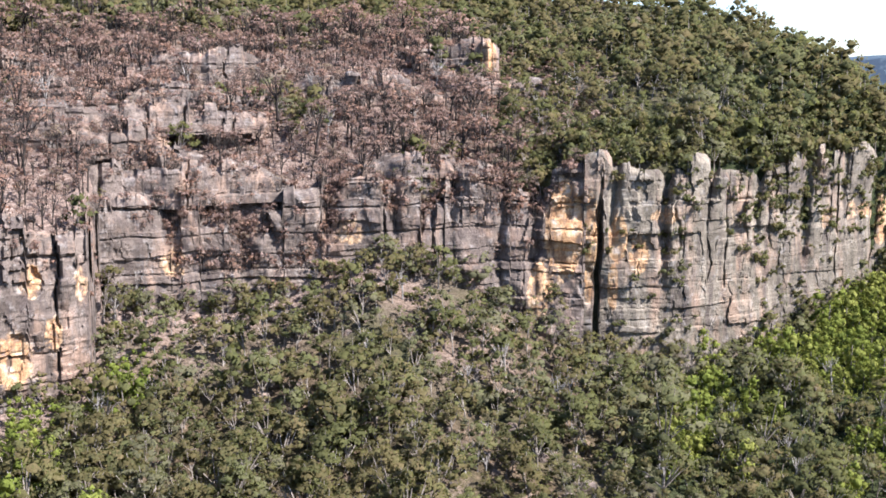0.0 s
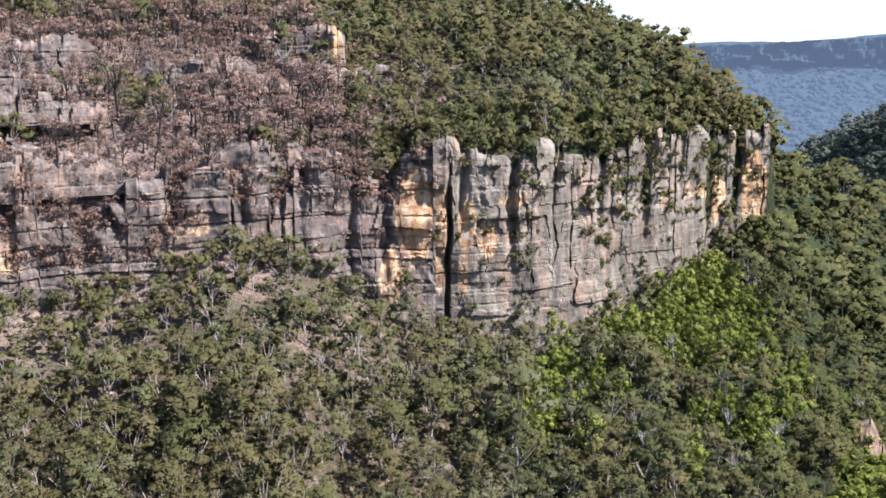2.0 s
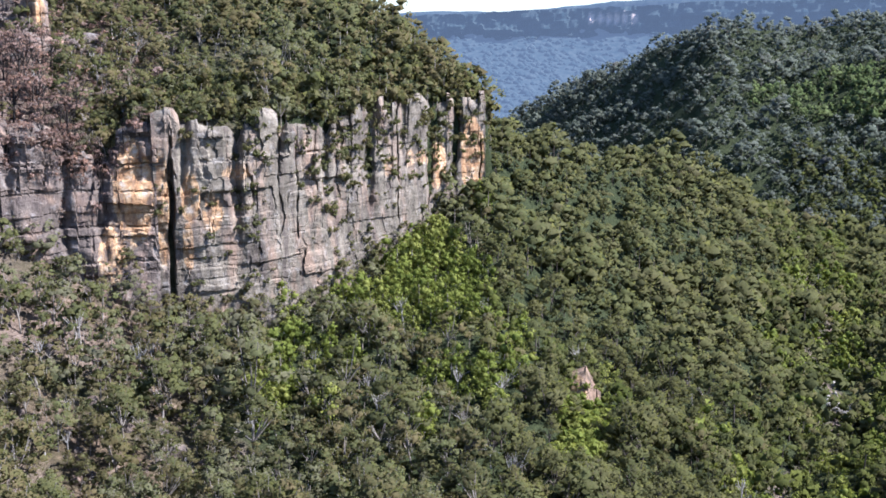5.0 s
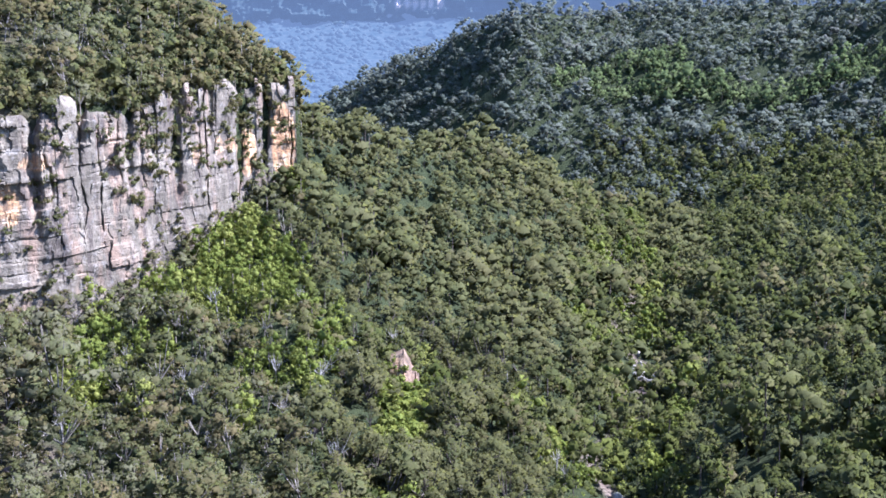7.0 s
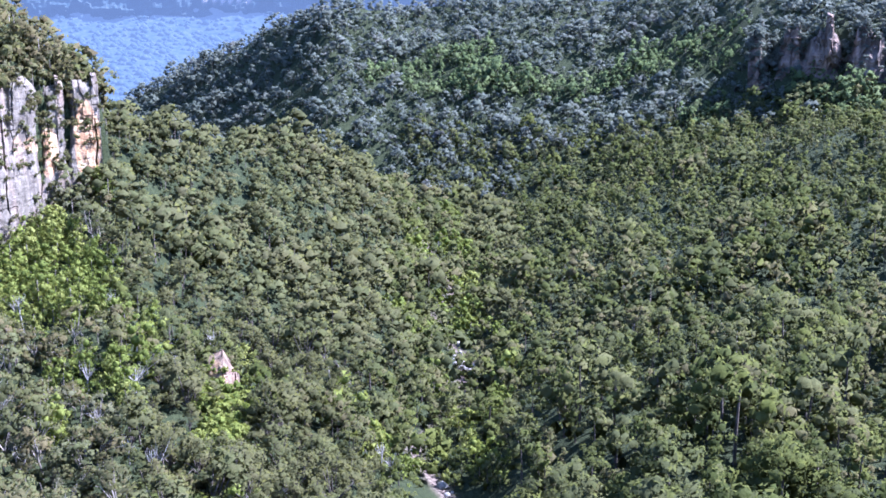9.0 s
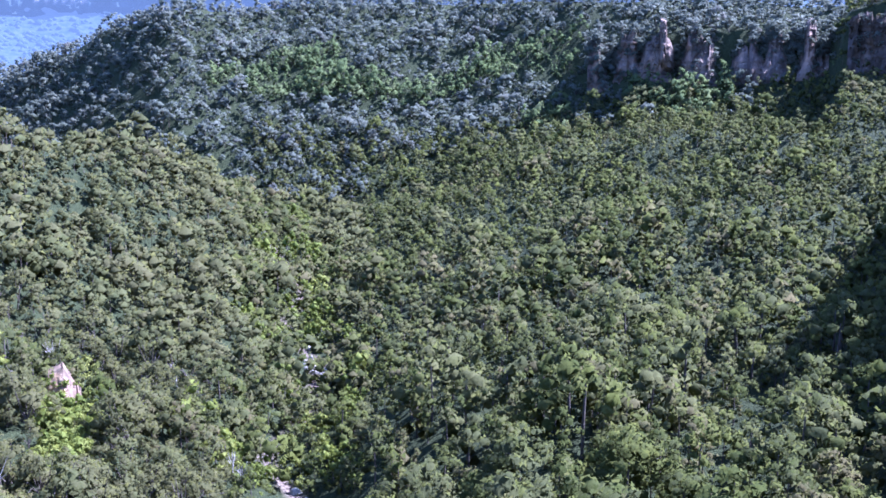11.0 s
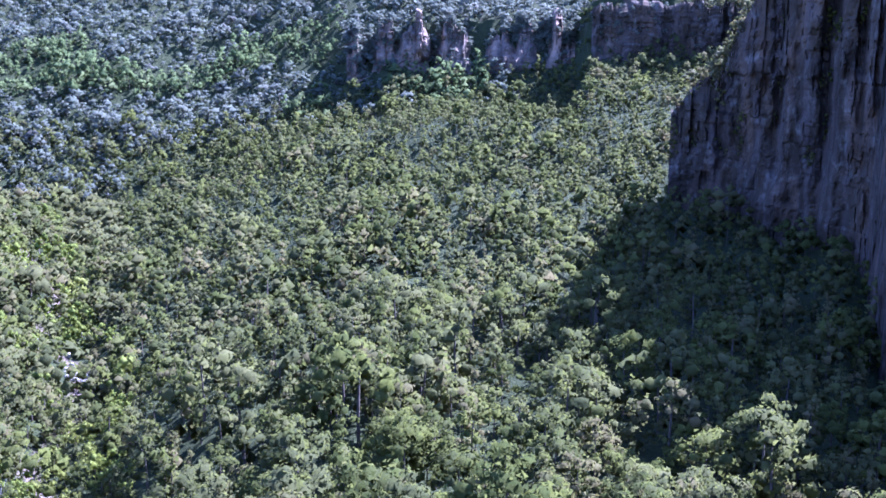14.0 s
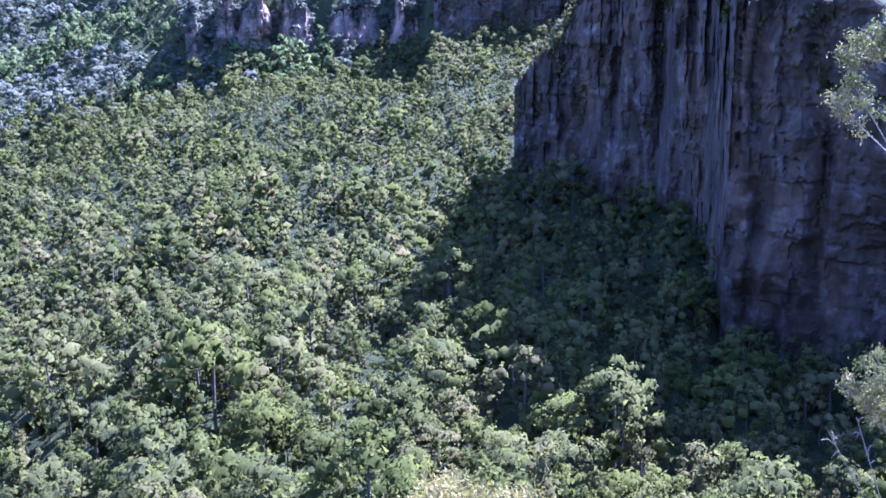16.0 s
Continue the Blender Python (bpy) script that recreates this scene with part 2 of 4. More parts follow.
bearing(22.3, (250, -119), (320, -104), (428, -66), (432, -16), (445, -10), (470, -7), (600, -60), (800, -120), (1000, -130), (1200, -130))
bearing(24.5, (250, -120), (330, -100), (443, -62), (447, -17), (453, -18), (460, -24), (560, -90), (800, -130), (1000, -135), (1250, -125))
bearing(25.0, (250, -121), (340, -98), (440, -62), (452, -52), (462, -42), (470, -42), (560, -100), (800, -132), (1050, -125), (1350, -92))
bearing(30, (255, -124), (400, -108), (460, -88), (500, -68), (525, -54), (535, -53), (620, -110), (850, -132), (1000, -85), (1180, -30))
bearing(33, (262, -128), (400, -118), (476, -102), (530, -79), (568, -63), (580, -62), (655, -112), (815, -128), (935, -70), (1100, 0))
bearing(36, (270, -132), (400, -127), (490, -116), (560, -92), (615, -75), (628, -74), (700, -118), (790, -122), (890, -56), (1030, 21))
bearing(40, (290, -140), (400, -138), (520, -132), (620, -113), (685, -101), (698, -101), (745, -126), (800, -120), (890, -62), (1060, 25))
bearing(44, (300, -143), (400, -144), (520, -138), (640, -134), (725, -134), (745, -133), (765, -128), (820, -108), (900, -62), (1070, 31))
bearing(51, (262, -130), (400, -127), (480, -124), (620, -116), (700, -110), (780, -100), (830, -90), (880, -72), (960, -30), (1060, 34))
bearing(56, (258, -128), (400, -118), (480, -114), (640, -102), (720, -91), (780, -79), (845, -78), (890, -52), (930, -24), (1010, 30))
bearing(59.5, (256, -127), (400, -116), (480, -111), (640, -96), (700, -85), (755, -73), (840, -66), (893, -28), (906, -4), (980, 26))
bearing(63, (256, -127), (400, -116), (480, -110), (640, -93), (690, -83), (740, -71), (840, -64), (893, -32), (903, 0), (980, 25))
bearing(66.3, (256, -127), (380, -116), (480, -108), (620, -93), (680, -78), (728, -65), (820, -66), (890, -30), (901, 2), (980, 25))
bearing(69.3, (256, -127), (380, -116), (480, -108), (600, -95), (670, -79), (715, -64), (790, -70), (893, -26), (903, 4), (980, 24))
bearing(70.0, (256, -127), (380, -115), (480, -107), (600, -95), (670, -78), (712, -63), (845, -26), (855, 13), (875, 19), (980, 26))
bearing(71.5, (256, -127), (380, -115), (480, -107), (595, -95), (660, -78), (708, -62), (845, -24), (852, 20), (875, 24), (980, 30))
bearing(73.9, (256, -127), (380, -114), (480, -107), (590, -94), (650, -80), (704, -64), (845, -22), (852, 20), (875, 26), (980, 34))
bearing(74.3, (256, -127), (380, -114), (480, -107), (588, -90), (602, -85), (690, -68), (845, -22), (852, 20), (875, 26), (980, 34))
bearing(75.3, (256, -127), (380, -114), (480, -108), (582, -90), (598, -86), (690, -68), (845, -22), (852, 18), (875, 24), (980, 34))
bearing(76.0, (257, -127), (380, -115), (480, -108), (572, -90), (578, -30), (630, -66), (845, -22), (852, 16), (875, 22), (980, 32))
bearing(77.4, (258, -127), (380, -116), (480, -108), (556, -91), (562, -2), (612, -58), (845, -22), (852, 12), (875, 18), (980, 28))
bearing(80, (260, -128), (370, -120), (460, -108), (522, -94), (528, 52), (580, 10), (845, -10), (852, 8), (875, 12), (980, 20))
bearing(83.3, (262, -130), (345, -125), (410, -112), (482, -84), (488, 46), (540, 24), (760, 4), (800, 6), (850, 8), (900, 10))
bearing(84, (262, -130), (340, -126), (400, -118), (470, -90), (476, 44), (530, 40), (660, 14), (722, 6), (800, 8), (900, 10))
bearing(85.2, (262, -130), (320, -128), (365, -126), (402, -122), (408, 10), (520, 30), (650, 20), (722, 10), (800, 10), (900, 10))
bearing(89, (262, -132), (310, -132), (345, -131), (388, -127), (394, 5), (500, 24), (650, 24), (722, 14), (800, 12), (900, 12))
bearing(96, (262, -132), (300, -132), (340, -130), (380, -122), (386, -24), (500, 2), (650, 20), (722, 60), (800, 66), (900, 66))
bearing(110, (120, -60), (200, -80), (280, -90), (330, -80), (338, -28), (450, -10), (600, 10), (722, 50), (800, 60), (900, 60))
bearing(150, (60, 0), (120, 4), (200, 8), (300, 12), (340, 14), (450, 20), (600, 30), (722, 40), (800, 50), (900, 60))
bearing(250, (60, 0), (120, 4), (200, 8), (300, 12), (340, 14), (450, 20), (600, 30), (722, 40), (800, 50), (900, 60))
AZ = sorted(LAND)
KNEE_R = np.array([[k[0] for k in LAND[a]] for a in AZ], float)
KNEE_Z = np.array([[k[1] for k in LAND[a]] for a in AZ], float)
AZ = np.array(AZ, float)
STREAM = [(150, 160), (200, 205), (220, 241), (232, 275), (275, 300), (321, 339), (338, 385), (392, 425), (415, 480), (485, 566), (500, 640)]


def lattice(ix, iy, seed):
    h = np.sin(ix * 127.1 + iy * 311.7 + seed * 74.7) * 43758.5453
    return h - np.floor(h)


def value_noise(x, y, seed=0):
    ix, iy = np.floor(x), np.floor(y)
    fx, fy = x - ix, y - iy
    fx, fy = fx * fx * (3 - 2 * fx), fy * fy * (3 - 2 * fy)
    a = lattice(ix, iy, seed) * (1 - fx) + lattice(ix + 1, iy, seed) * fx
    b = lattice(ix, iy + 1, seed) * (1 - fx) + lattice(ix + 1, iy + 1, seed) * fx
    return a * (1 - fy) + b * fy


def fractal(x, y, seed=0, octaves=4):
    return sum(value_noise(x * 2 ** k, y * 2 ** k, seed + k) * 0.5 ** (k + 1) for k in range(octaves)) * 2 - 1


def knees(az):
    """Knee distances and heights along the bearings az."""
    az = np.where(az > 250, az - 360, az)
    r = np.stack([np.interp(az, AZ, KNEE_R[:, i]) for i in range(10)], -1)
    z = np.stack([np.interp(az, AZ, KNEE_Z[:, i]) for i in range(10)], -1)
    return r, z


def profile(az, r):
    """Height of the land at bearing az (degrees) and distance r, against the eye."""
    az, r = np.asarray(az, float), np.asarray(r, float)
    kr, kz = knees(az)
    front = np.clip(np.minimum((az + 62) / 25, (128 - az) / 25), 0, 1)
    n = az.shape
    first = kr[..., 0]
    rr = np.stack([np.zeros(n), np.full(n, 3.4), np.full(n, 11.0), np.full(n, 19.0), np.minimum(first * 0.5, 120)], -1)
    zz = np.stack([np.full(n, -1.75), -1.95 * np.ones(n), -1.95 - 5.2 * front, -2.5 - 45 * front, -2.5 - 100 * front], -1)
    rr = np.concatenate([rr, kr, kr[..., 9:] + 700, np.full(n + (1,), 2900.0), np.full(n + (1,), 3090.0), np.full(n + (1,), 3120.0), np.full(n + (1,), 4700.0)], -1)
    valley = np.clip(np.minimum((az - 16) / 6, (60 - az) / 8), 0, 1)
    far = kz[..., 9:] * (1 - valley[..., None]) - 130 * valley[..., None]
    east = np.clip(az[..., None] - 20, 0, 20)
    zz = np.concatenate([zz, kz, far, 70 - 100 * valley[..., None], 40 + 0 * far, 94 + 2.2 * east, 140 + 3.3 * east], -1)
    z = np.zeros(n)
    done = np.zeros(n, bool)
    for i in range(rr.shape[-1] - 1):
        a, b = rr[..., i], np.maximum(rr[..., i + 1], rr[..., i] + 0.01)
        here = (r <= b) & ~done
        f = np.clip((r - a) / (b - a), 0, 1)
        z = np.where(here, zz[..., i] + (zz[..., i + 1] - zz[..., i]) * f, z)
        done |= here
    return np.where(done, z, zz[..., -1])


def land(x, y):
    az, r = np.degrees(np.arctan2(x, y)), np.hypot(x, y)
    kr, _ = knees(az)
    low = np.where(az < 50, 2, 3)[..., None]
    foot, brow = np.take_along_axis(kr, low, -1)[..., 0], np.take_along_axis(kr, low + 1, -1)[..., 0]
    rough = np.clip(np.maximum(foot - r, r - brow) / 22, 0.0, 1)
    back = 8 * np.clip((az - 74) / 1.0, 0, 1) * np.clip((r - kr[..., 3] + 40) / 30, 0, 1)
    z = profile(az, r - back) + fractal(x / 45, y / 45, 3) * np.clip(r / 60 - 1, 0, 1) * np.clip(r / 90, 0, 4.0) * np.where((az > 25) & (az < 74), 1, rough)
    z = z + fractal(x / 21, y / 21, 17) * np.clip((az - 26) / 8, 0, 1) * np.clip((r - 180) / 80, 0, 1) * np.where(az < 74, 2.6, 0) + fractal(x / 60, y / 60, 19) * np.clip((az - 44) / 6, 0, 1) * np.clip((73 - az) / 4, 0, 1) * np.clip((r - 230) / 60, 0, 1) * np.clip((820 - r) / 80, 0, 1) * 11 + fractal(x / 170, y / 170, 29, 3) * np.clip((az - 30) / 9, 0.0, 1) * np.clip((73 - az) / 4, 0, 1) * np.clip((r - 840) / 90, 0, 1) * np.clip((1400 - r) / 200, 0, 1) * 13 + fractal(x / 420, y / 420, 23) * np.clip((r - 1350) / 500, 0, 1) * 34
    z = z - 5.0 * np.clip((24.85 - az) / 0.4, 0, 1) * np.clip((az + 26) / 3, 0, 1) * (r > foot + 0.5) * np.exp(-(np.clip(r - brow, 0, None) / 14) ** 2)
    d = np.full(x.shape, 1e9)
    for (ax, ay), (bx, by) in zip(STREAM, STREAM[1:]):
        f = np.clip(((x - ax) * (bx - ax) + (y - ay) * (by - ay)) / ((bx - ax) ** 2 + (by - ay) ** 2), 0, 1)
        d = np.minimum(d, np.hypot(x - ax - f * (bx - ax), y - ay - f * (by - ay)))
    return EYE + z - 6 * np.exp(-(d / 14) ** 2), d


def mesh_from(name, verts, faces, mats, smooth=False, tint=None, slots=None, normals=None):
    """A mesh from numpy arrays; faces: an (n, k) array, all with the same number of corners."""
    me = bpy.data.meshes.new(name)
    k = faces.shape[1]
    me.vertices.add(len(verts))
    me.vertices.foreach_set("co", np.ascontiguousarray(verts, dtype=np.float32).ravel())
    me.loops.add(faces.size)
    me.loops.foreach_set("vertex_index", faces.astype(np.int32).ravel())
    me.polygons.add(len(faces))
    me.polygons.foreach_set("loop_start", np.arange(0, faces.size, k, dtype=np.int32))
    me.polygons.foreach_set("use_smooth", np.full(len(faces), smooth))
    if slots is not None:
        me.polygons.foreach_set("material_index", slots.astype(np.int32))
    for m in mats:
        me.materials.append(m)
    if tint is not None:
        me.attributes.new("tint", "FLOAT", "POINT").data.foreach_set("value", np.asarray(tint, dtype=np.float32))
    me.update(calc_edges=True)
    if normals is not None:
        me.attributes.new("custom_normal", "FLOAT_VECTOR", "POINT").data.foreach_set("vector", np.ascontiguousarray(normals, dtype=np.float32).ravel())
        me.update()
    return me


def sheet_faces(rows, cols, closed=False):
    i, j = np.meshgrid(np.arange(rows - 1), np.arange(cols if closed else cols - 1), indexing="ij")
    j2 = (j + 1) % cols
    return np.stack([i * cols + j, i * cols + j2, (i + 1) * cols + j2, (i + 1) * cols + j], -1).reshape(-1, 4)


def sheet(name, az, r, mat, closed, label, category):
    a, d = np.meshgrid(az, r, indexing="xy")
    x, y = d * np.sin(np.radians(a)), d * np.cos(np.radians(a))
    z, stream = land(x, y)
    me = mesh_from(name, np.stack([x, y, z], -1).reshape(-1, 3), sheet_faces(len(r), len(az), closed)[:, ::-1], [mat], True)
    kr, _ = knees(a)
    ash = np.clip((2.5 - a) / 3 + fractal(x / 30, y / 30, 6), 0, 1) * np.clip((d - kr[..., 2] + 30) / 25, 0, 1) * np.clip((kr[..., 4] + 60 - d) / 40, 0, 1)
    ash = np.maximum(ash, 0.55 * np.clip(fractal(x / 18, y / 18, 12) * 3 - 0.2, 0, 1) * (a < 12))
    ash = np.maximum(ash, np.clip(1.0 - stream / 4, 0, 1))
    me.attributes.new("ash", "FLOAT", "POINT").data.foreach_set("value", ash.astype(np.float32).ravel())
    lush = np.clip((a - 7) / 6, 0, 1) * np.clip((d - 60) / 60, 0, 1)
    me.attributes.new("lush", "FLOAT", "POINT").data.foreach_set("value", lush.astype(np.float32).ravel())
    return tagged(new(name, me), label, category, kind="structure")


around = np.concatenate([np.arange(-60, -26, 3.0), np.arange(-26, 97, 0.5), np.arange(97, 300, 3.0)])
sheet("ground", around, np.concatenate([np.linspace(0.0, 14, 12), np.linspace(20, 230, 22), np.linspace(235, 480, 82), np.linspace(487, 1100, 64), np.geomspace(1120, 1420, 6)]),
      ground_mat, True, "steep valley ground of brown leaf litter and rubble", "ground")
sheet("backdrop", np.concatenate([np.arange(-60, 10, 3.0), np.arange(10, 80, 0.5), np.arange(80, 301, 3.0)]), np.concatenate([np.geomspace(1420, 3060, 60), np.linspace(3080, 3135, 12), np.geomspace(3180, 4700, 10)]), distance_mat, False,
      "forested plateau far down the valley, blue haze painted as glow", "distance")


# ---------------------------------------------------------------- cliffs
def along_knees(az0, az1, lower):
    """Foot and brow of a face along two knees of the land: rows of bearing, distance, foot, brow, setback."""
    az = np.arange(az0, az1 + 0.01, 0.1)
    kr, kz = knees(az)
    return np.stack([az, kr[:, lower], kz[:, lower], kz[:, lower + 1], kr[:, lower + 1] - kr[:, lower]], -1)


def joints(rng, coord, low, high, total=420.0):
    """Which block each coordinate falls in, and how far it is from the nearest joint, with that joint's number."""
    e = np.concatenate([[-30], -30 + np.cumsum(np.exp(rng.uniform(math.log(low), math.log(high), int(total / low) + 40)))])
    k = np.clip(np.searchsorted(e, coord) - 1, 0, len(e) - 2)
    left, right = coord - e[k], e[k + 1] - coord
    return k, np.minimum(left, right), np.where(left < right, k, k + 1)


def cliff(name, label, keys, rock, seed, bury=9.0, rise=1.0, step=0.55, major=(4, 16), minor=(1.8, 7), relief=1.6, bulge=3.0, brow=4.0, bedding=0.3, cracks=(), scars=(), away=9.0, chips=1.0, gullies=(), forward=0.0, beds=()):
    """A jointed sandstone face: upright slabs and pillars of unlike width and depth, broken across by beds and ledges."""
    rng = np.random.default_rng(seed)
    keys = np.asarray(keys, float)
    fine = np.arange(keys[0, 0], keys[-1, 0], 0.02)
    track = [np.interp(fine, keys[:, 0], keys[:, i]) for i in range(1, 5)]
    fx, fy = track[0] * np.sin(np.radians(fine)), track[0] * np.cos(np.radians(fine))
    along = np.concatenate([[0], np.cumsum(np.hypot(np.diff(fx), np.diff(fy)))])
    u = np.arange(0, along[-1], step)
    x, y, az = np.interp(u, along, fx), np.interp(u, along, fy), np.interp(u, along, fine)
    foot, top, setback = np.interp(u, along, track[1]) - bury, np.interp(u, along, track[2]) + rise, np.interp(u, along, track[3])
    k0, _, _ = joints(rng, u, *major)
    crown = rng.uniform(-brow, brow * 0.7, 900)[k0] + fractal(u / 14, 0 * u, seed + 3) * brow * 0.6
    crown += rng.uniform(-0.4, 0.4, 900)[joints(rng, u, *minor)[0]] * brow * 0.5
    for q, wide, deep, low in gullies:
        crown -= deep * 0.8 * np.exp(-((u - np.interp(q, fine, along)) / wide) ** 2) * (len(beds) > 0)
    nv = int((top - foot).max() / (step * 1.15)) + 2
    v = np.linspace(0, 1, nv)
    h = foot[None] + np.maximum(top + crown - foot, 2)[None] * v[:, None]
    uu = u[None] + fractal(h / 16, u[None] / 40 + 0 * h, seed + 1) * 1.7
    out = np.zeros_like(h)
    sub = np.random.default_rng(seed + 50)
    if len(beds):
        # beds of rock, each cut by joints of its own into broad uneven blocks; the upper part stands in pillars
        upper = np.clip((v[:, None] - beds[2]) / 0.12 + fractal(uu / 11, h / 30, seed + 21), 0, 1)
        for low, high, wide, broad, force in ((beds[0], beds[1], 7, 30, 0.55), (2.2, 8, 2.5, 13, 0.3)):
            bend = h + 90 + fractal(uu / 20, h / 50, seed + int(low * 9)) * 2.5
            s, sgap, sj = joints(sub, bend, low, high)
            k, gap, j = joints(sub, uu + fractal(h / 5, uu / 6, seed + 5) * 2.8 + sub.uniform(0, 60, 200)[s] - 30 + 60, wide, broad)
            out += sub.normal(0, relief * force, (900, 200))[k, s] * (0.45 + 0.55 * upper)
            open_joint = sub.uniform(0, 1, (900, 200))[j, s] ** 3
            out -= open_joint * (1.6 if low > 3 else 0.5) * np.exp(-(gap / 0.28) ** 4) * np.clip(0.6 + fractal(uu / 5, h / 9, seed + 33) * 2, 0, 1)
            out -= (sub.uniform(0, 1, 200) ** 2)[sj] * (0.55 if low > 3 else 0.25) * np.exp(-(sgap / 0.3) ** 4) * np.clip(0.5 + fractal(uu / 9, h / 9, seed + 23) * 2, 0, 1)
        k, gap, j = joints(sub, uu + fractal(h / 9, uu / 9, seed + 25) * 2.0, 3.5, 16)
        out += (sub.normal(0, relief * 0.9, 900)[k] - 1.3 * sub.uniform(0, 1, 900)[j] * np.exp(-(gap / 0.6) ** 2)) * upper
        long_crack = (sub.uniform(0, 1, 900) > 0.4)[j] * np.clip(0.3 + fractal(uu / 30, h / 14, seed + 27) * 5, 0, 1)
        out -= long_crack * 2.2 * np.exp(-(gap / 0.4) ** 4)
    else:
        # great slabs, each broken at its own heights
        k, gap, j = joints(sub, uu, *major)
        s, sgap, _ = joints(sub, h + 60 + sub.uniform(0, 40, 900)[k], 9, 34)
        out += sub.normal(0, relief, (900, 120))[k, s]
        deep = sub.uniform(0.0, 1, 900) ** 4 * 3.4
        out -= deep[j] * np.exp(-(gap / sub.uniform(0.25, 0.7, 900)[j]) ** 4)
        # lesser slabs and blocks
        k, gap, j = joints(sub, uu + fractal(h / 7, uu / 9, seed + 5) * 0.35, *minor)
        s, sgap, _ = joints(sub, h + 60 + sub.uniform(0, 40, 900)[k], 2.0, 11)
        out += sub.normal(0, relief * 0.3 * chips, (900, 160))[k, s]
        out -= (sub.uniform(0, 1, 900) ** 3 * 0.8 * chips)[j] * np.exp(-(gap / 0.26) ** 4)
        out -= 0.12 * chips * np.exp(-(sgap / 0.24) ** 4)
    # beds that run on through all the slabs
    warp = h + fractal(uu / 25, h / 60, seed + 7) * 2.0 + 80
    s, sgap, j = joints(sub, warp, 2.5, 9)
    out += sub.normal(0, bedding, 200)[s] - (sub.uniform(0, 1, 200) ** 2 * 1.6 * bedding / 0.5)[j] * np.exp(-(sgap / 0.3) ** 4)
    for q in cracks:
        c = np.interp(q, fine, along)
        out -= 8 * np.exp(-((uu - c) / 0.75) ** 4) * np.clip((-20 - h) / 26, 0, 1)
    for q, wide, deep, low in gullies:
        c = np.interp(q, fine, along)
        reach = np.clip((v[:, None] - low) / 0.25, 0, 1)
        out -= deep * reach * np.exp(-((uu - c - fractal(h / 12, 0 * h, seed + 13) * 2.5) / (wide * (0.4 + 0.6 * v[:, None]))) ** 2)
    out += fractal(uu / 9, h / 13, seed + 15, 3) * bulge * 0.35
    out += fractal(uu / 26, h / 30, seed + 9, 3) * bulge + fractal(uu / 3, h / 3, seed + 11, 3) * 0.45
    out += forward + 1.6 + bulge * 0.75 - setback[None] * v[:, None] ** 1.5 * 0.7
    out -= 2.5 * np.clip((h - h[-1:] + 3.2) / 3.2, 0, 1) ** 2
    d = np.hypot(x, y)
    nx, ny = -x / d, -y / d
    verts = np.stack([x[None] + nx[None] * out, y[None] + ny[None] * out, h + EYE], -1)
    back = np.stack([x[None] - nx[None] * (setback[None] + away), y[None] - ny[None] * (setback[None] + away), h[-1:] + EYE - 2.0], -1)
    ochre = np.zeros((nv + 1, len(u)))
    for q, z, half, tall, force in scars:
        e = ((az[None] - q) / half) ** 2 + ((h - z) / tall) ** 2
        ochre[:-1] = np.maximum(ochre[:-1], force * np.clip(1.5 - e, 0, 1))
    me = mesh_from(name, np.concatenate([verts, back], 0).reshape(-1, 3), sheet_faces(nv + 1, len(u)), [rock])
    me.attributes.new("ochre", "FLOAT", "POINT").data.foreach_set("value", ochre.astype(np.float32).ravel())
    tagged(new(name, me), label, "cliff", kind="structure")
    return verts, out


def perches(face, seed, count, low=0.12, high=0.97, size=(0.6, 1.3), clefts=1.0):
    """Places for growth on ledges and in clefts of a face, more of them where it is set back."""
    verts, out = face
    rng = np.random.default_rng(seed)
    rows, cols = out.shape
    i, j = rng.integers(int(rows * low), int(rows * high), count * 6), rng.integers(0, cols, count * 6)
    order = np.argsort(out[i, j] * clefts + rng.normal(0, 1.5, len(i)) + fractal(j / 35.0, i / 35.0, seed) * 4)[:count]
    p = verts[i[order], j[order]]
    return np.concatenate([p, rng.uniform(0, 6.28, (count, 1)), rng.uniform(*size, (count, 1)), np.full((count, 1), 99.0)], 1)


burnt_face = cliff("cliff_burnt", "soot-stained layered sandstone cliff under burnt scrub", along_knees(-17.7, 7.6, 2), burnt_rock, 11, step=0.5, relief=1.3, chips=1.4, bulge=7, brow=7, gullies=[(-14, 3, 2.5, 0.4), (-10.5, 2, 2, 0.5), (-6, 3, 2.5, 0.45), (-2.5, 2, 3, 0.4), (0.5, 3, 3, 0.3), (3.2, 2, 3, 0.2), (5.0, 2, 3, 0.3)], bedding=0.4, major=(5, 20), minor=(2, 8), beds=(3.5, 10, 0.75),
                   scars=[(-5, -42, 1.0, 5, 0.5), (6.4, -42, 1.0, 16, 1.0), (5.2, -60, 0.8, 10, 0.6), (-14, -50, 0.8, 5, 0.5)])
corner_face = cliff("cliff_corner", "ochre and grey undercut sandstone buttress", along_knees(-29, -17.5, 2), burnt_rock, 12, relief=2.2, brow=5, beds=(3.5, 11, 0.6),
                    scars=[(-22, -68, 1.0, 8, 0.7), (-21, -48, 0.6, 5, 0.6), (-20, -62, 0.5, 5, 0.6), (-18.6, -50, 0.4, 5, 0.5)])
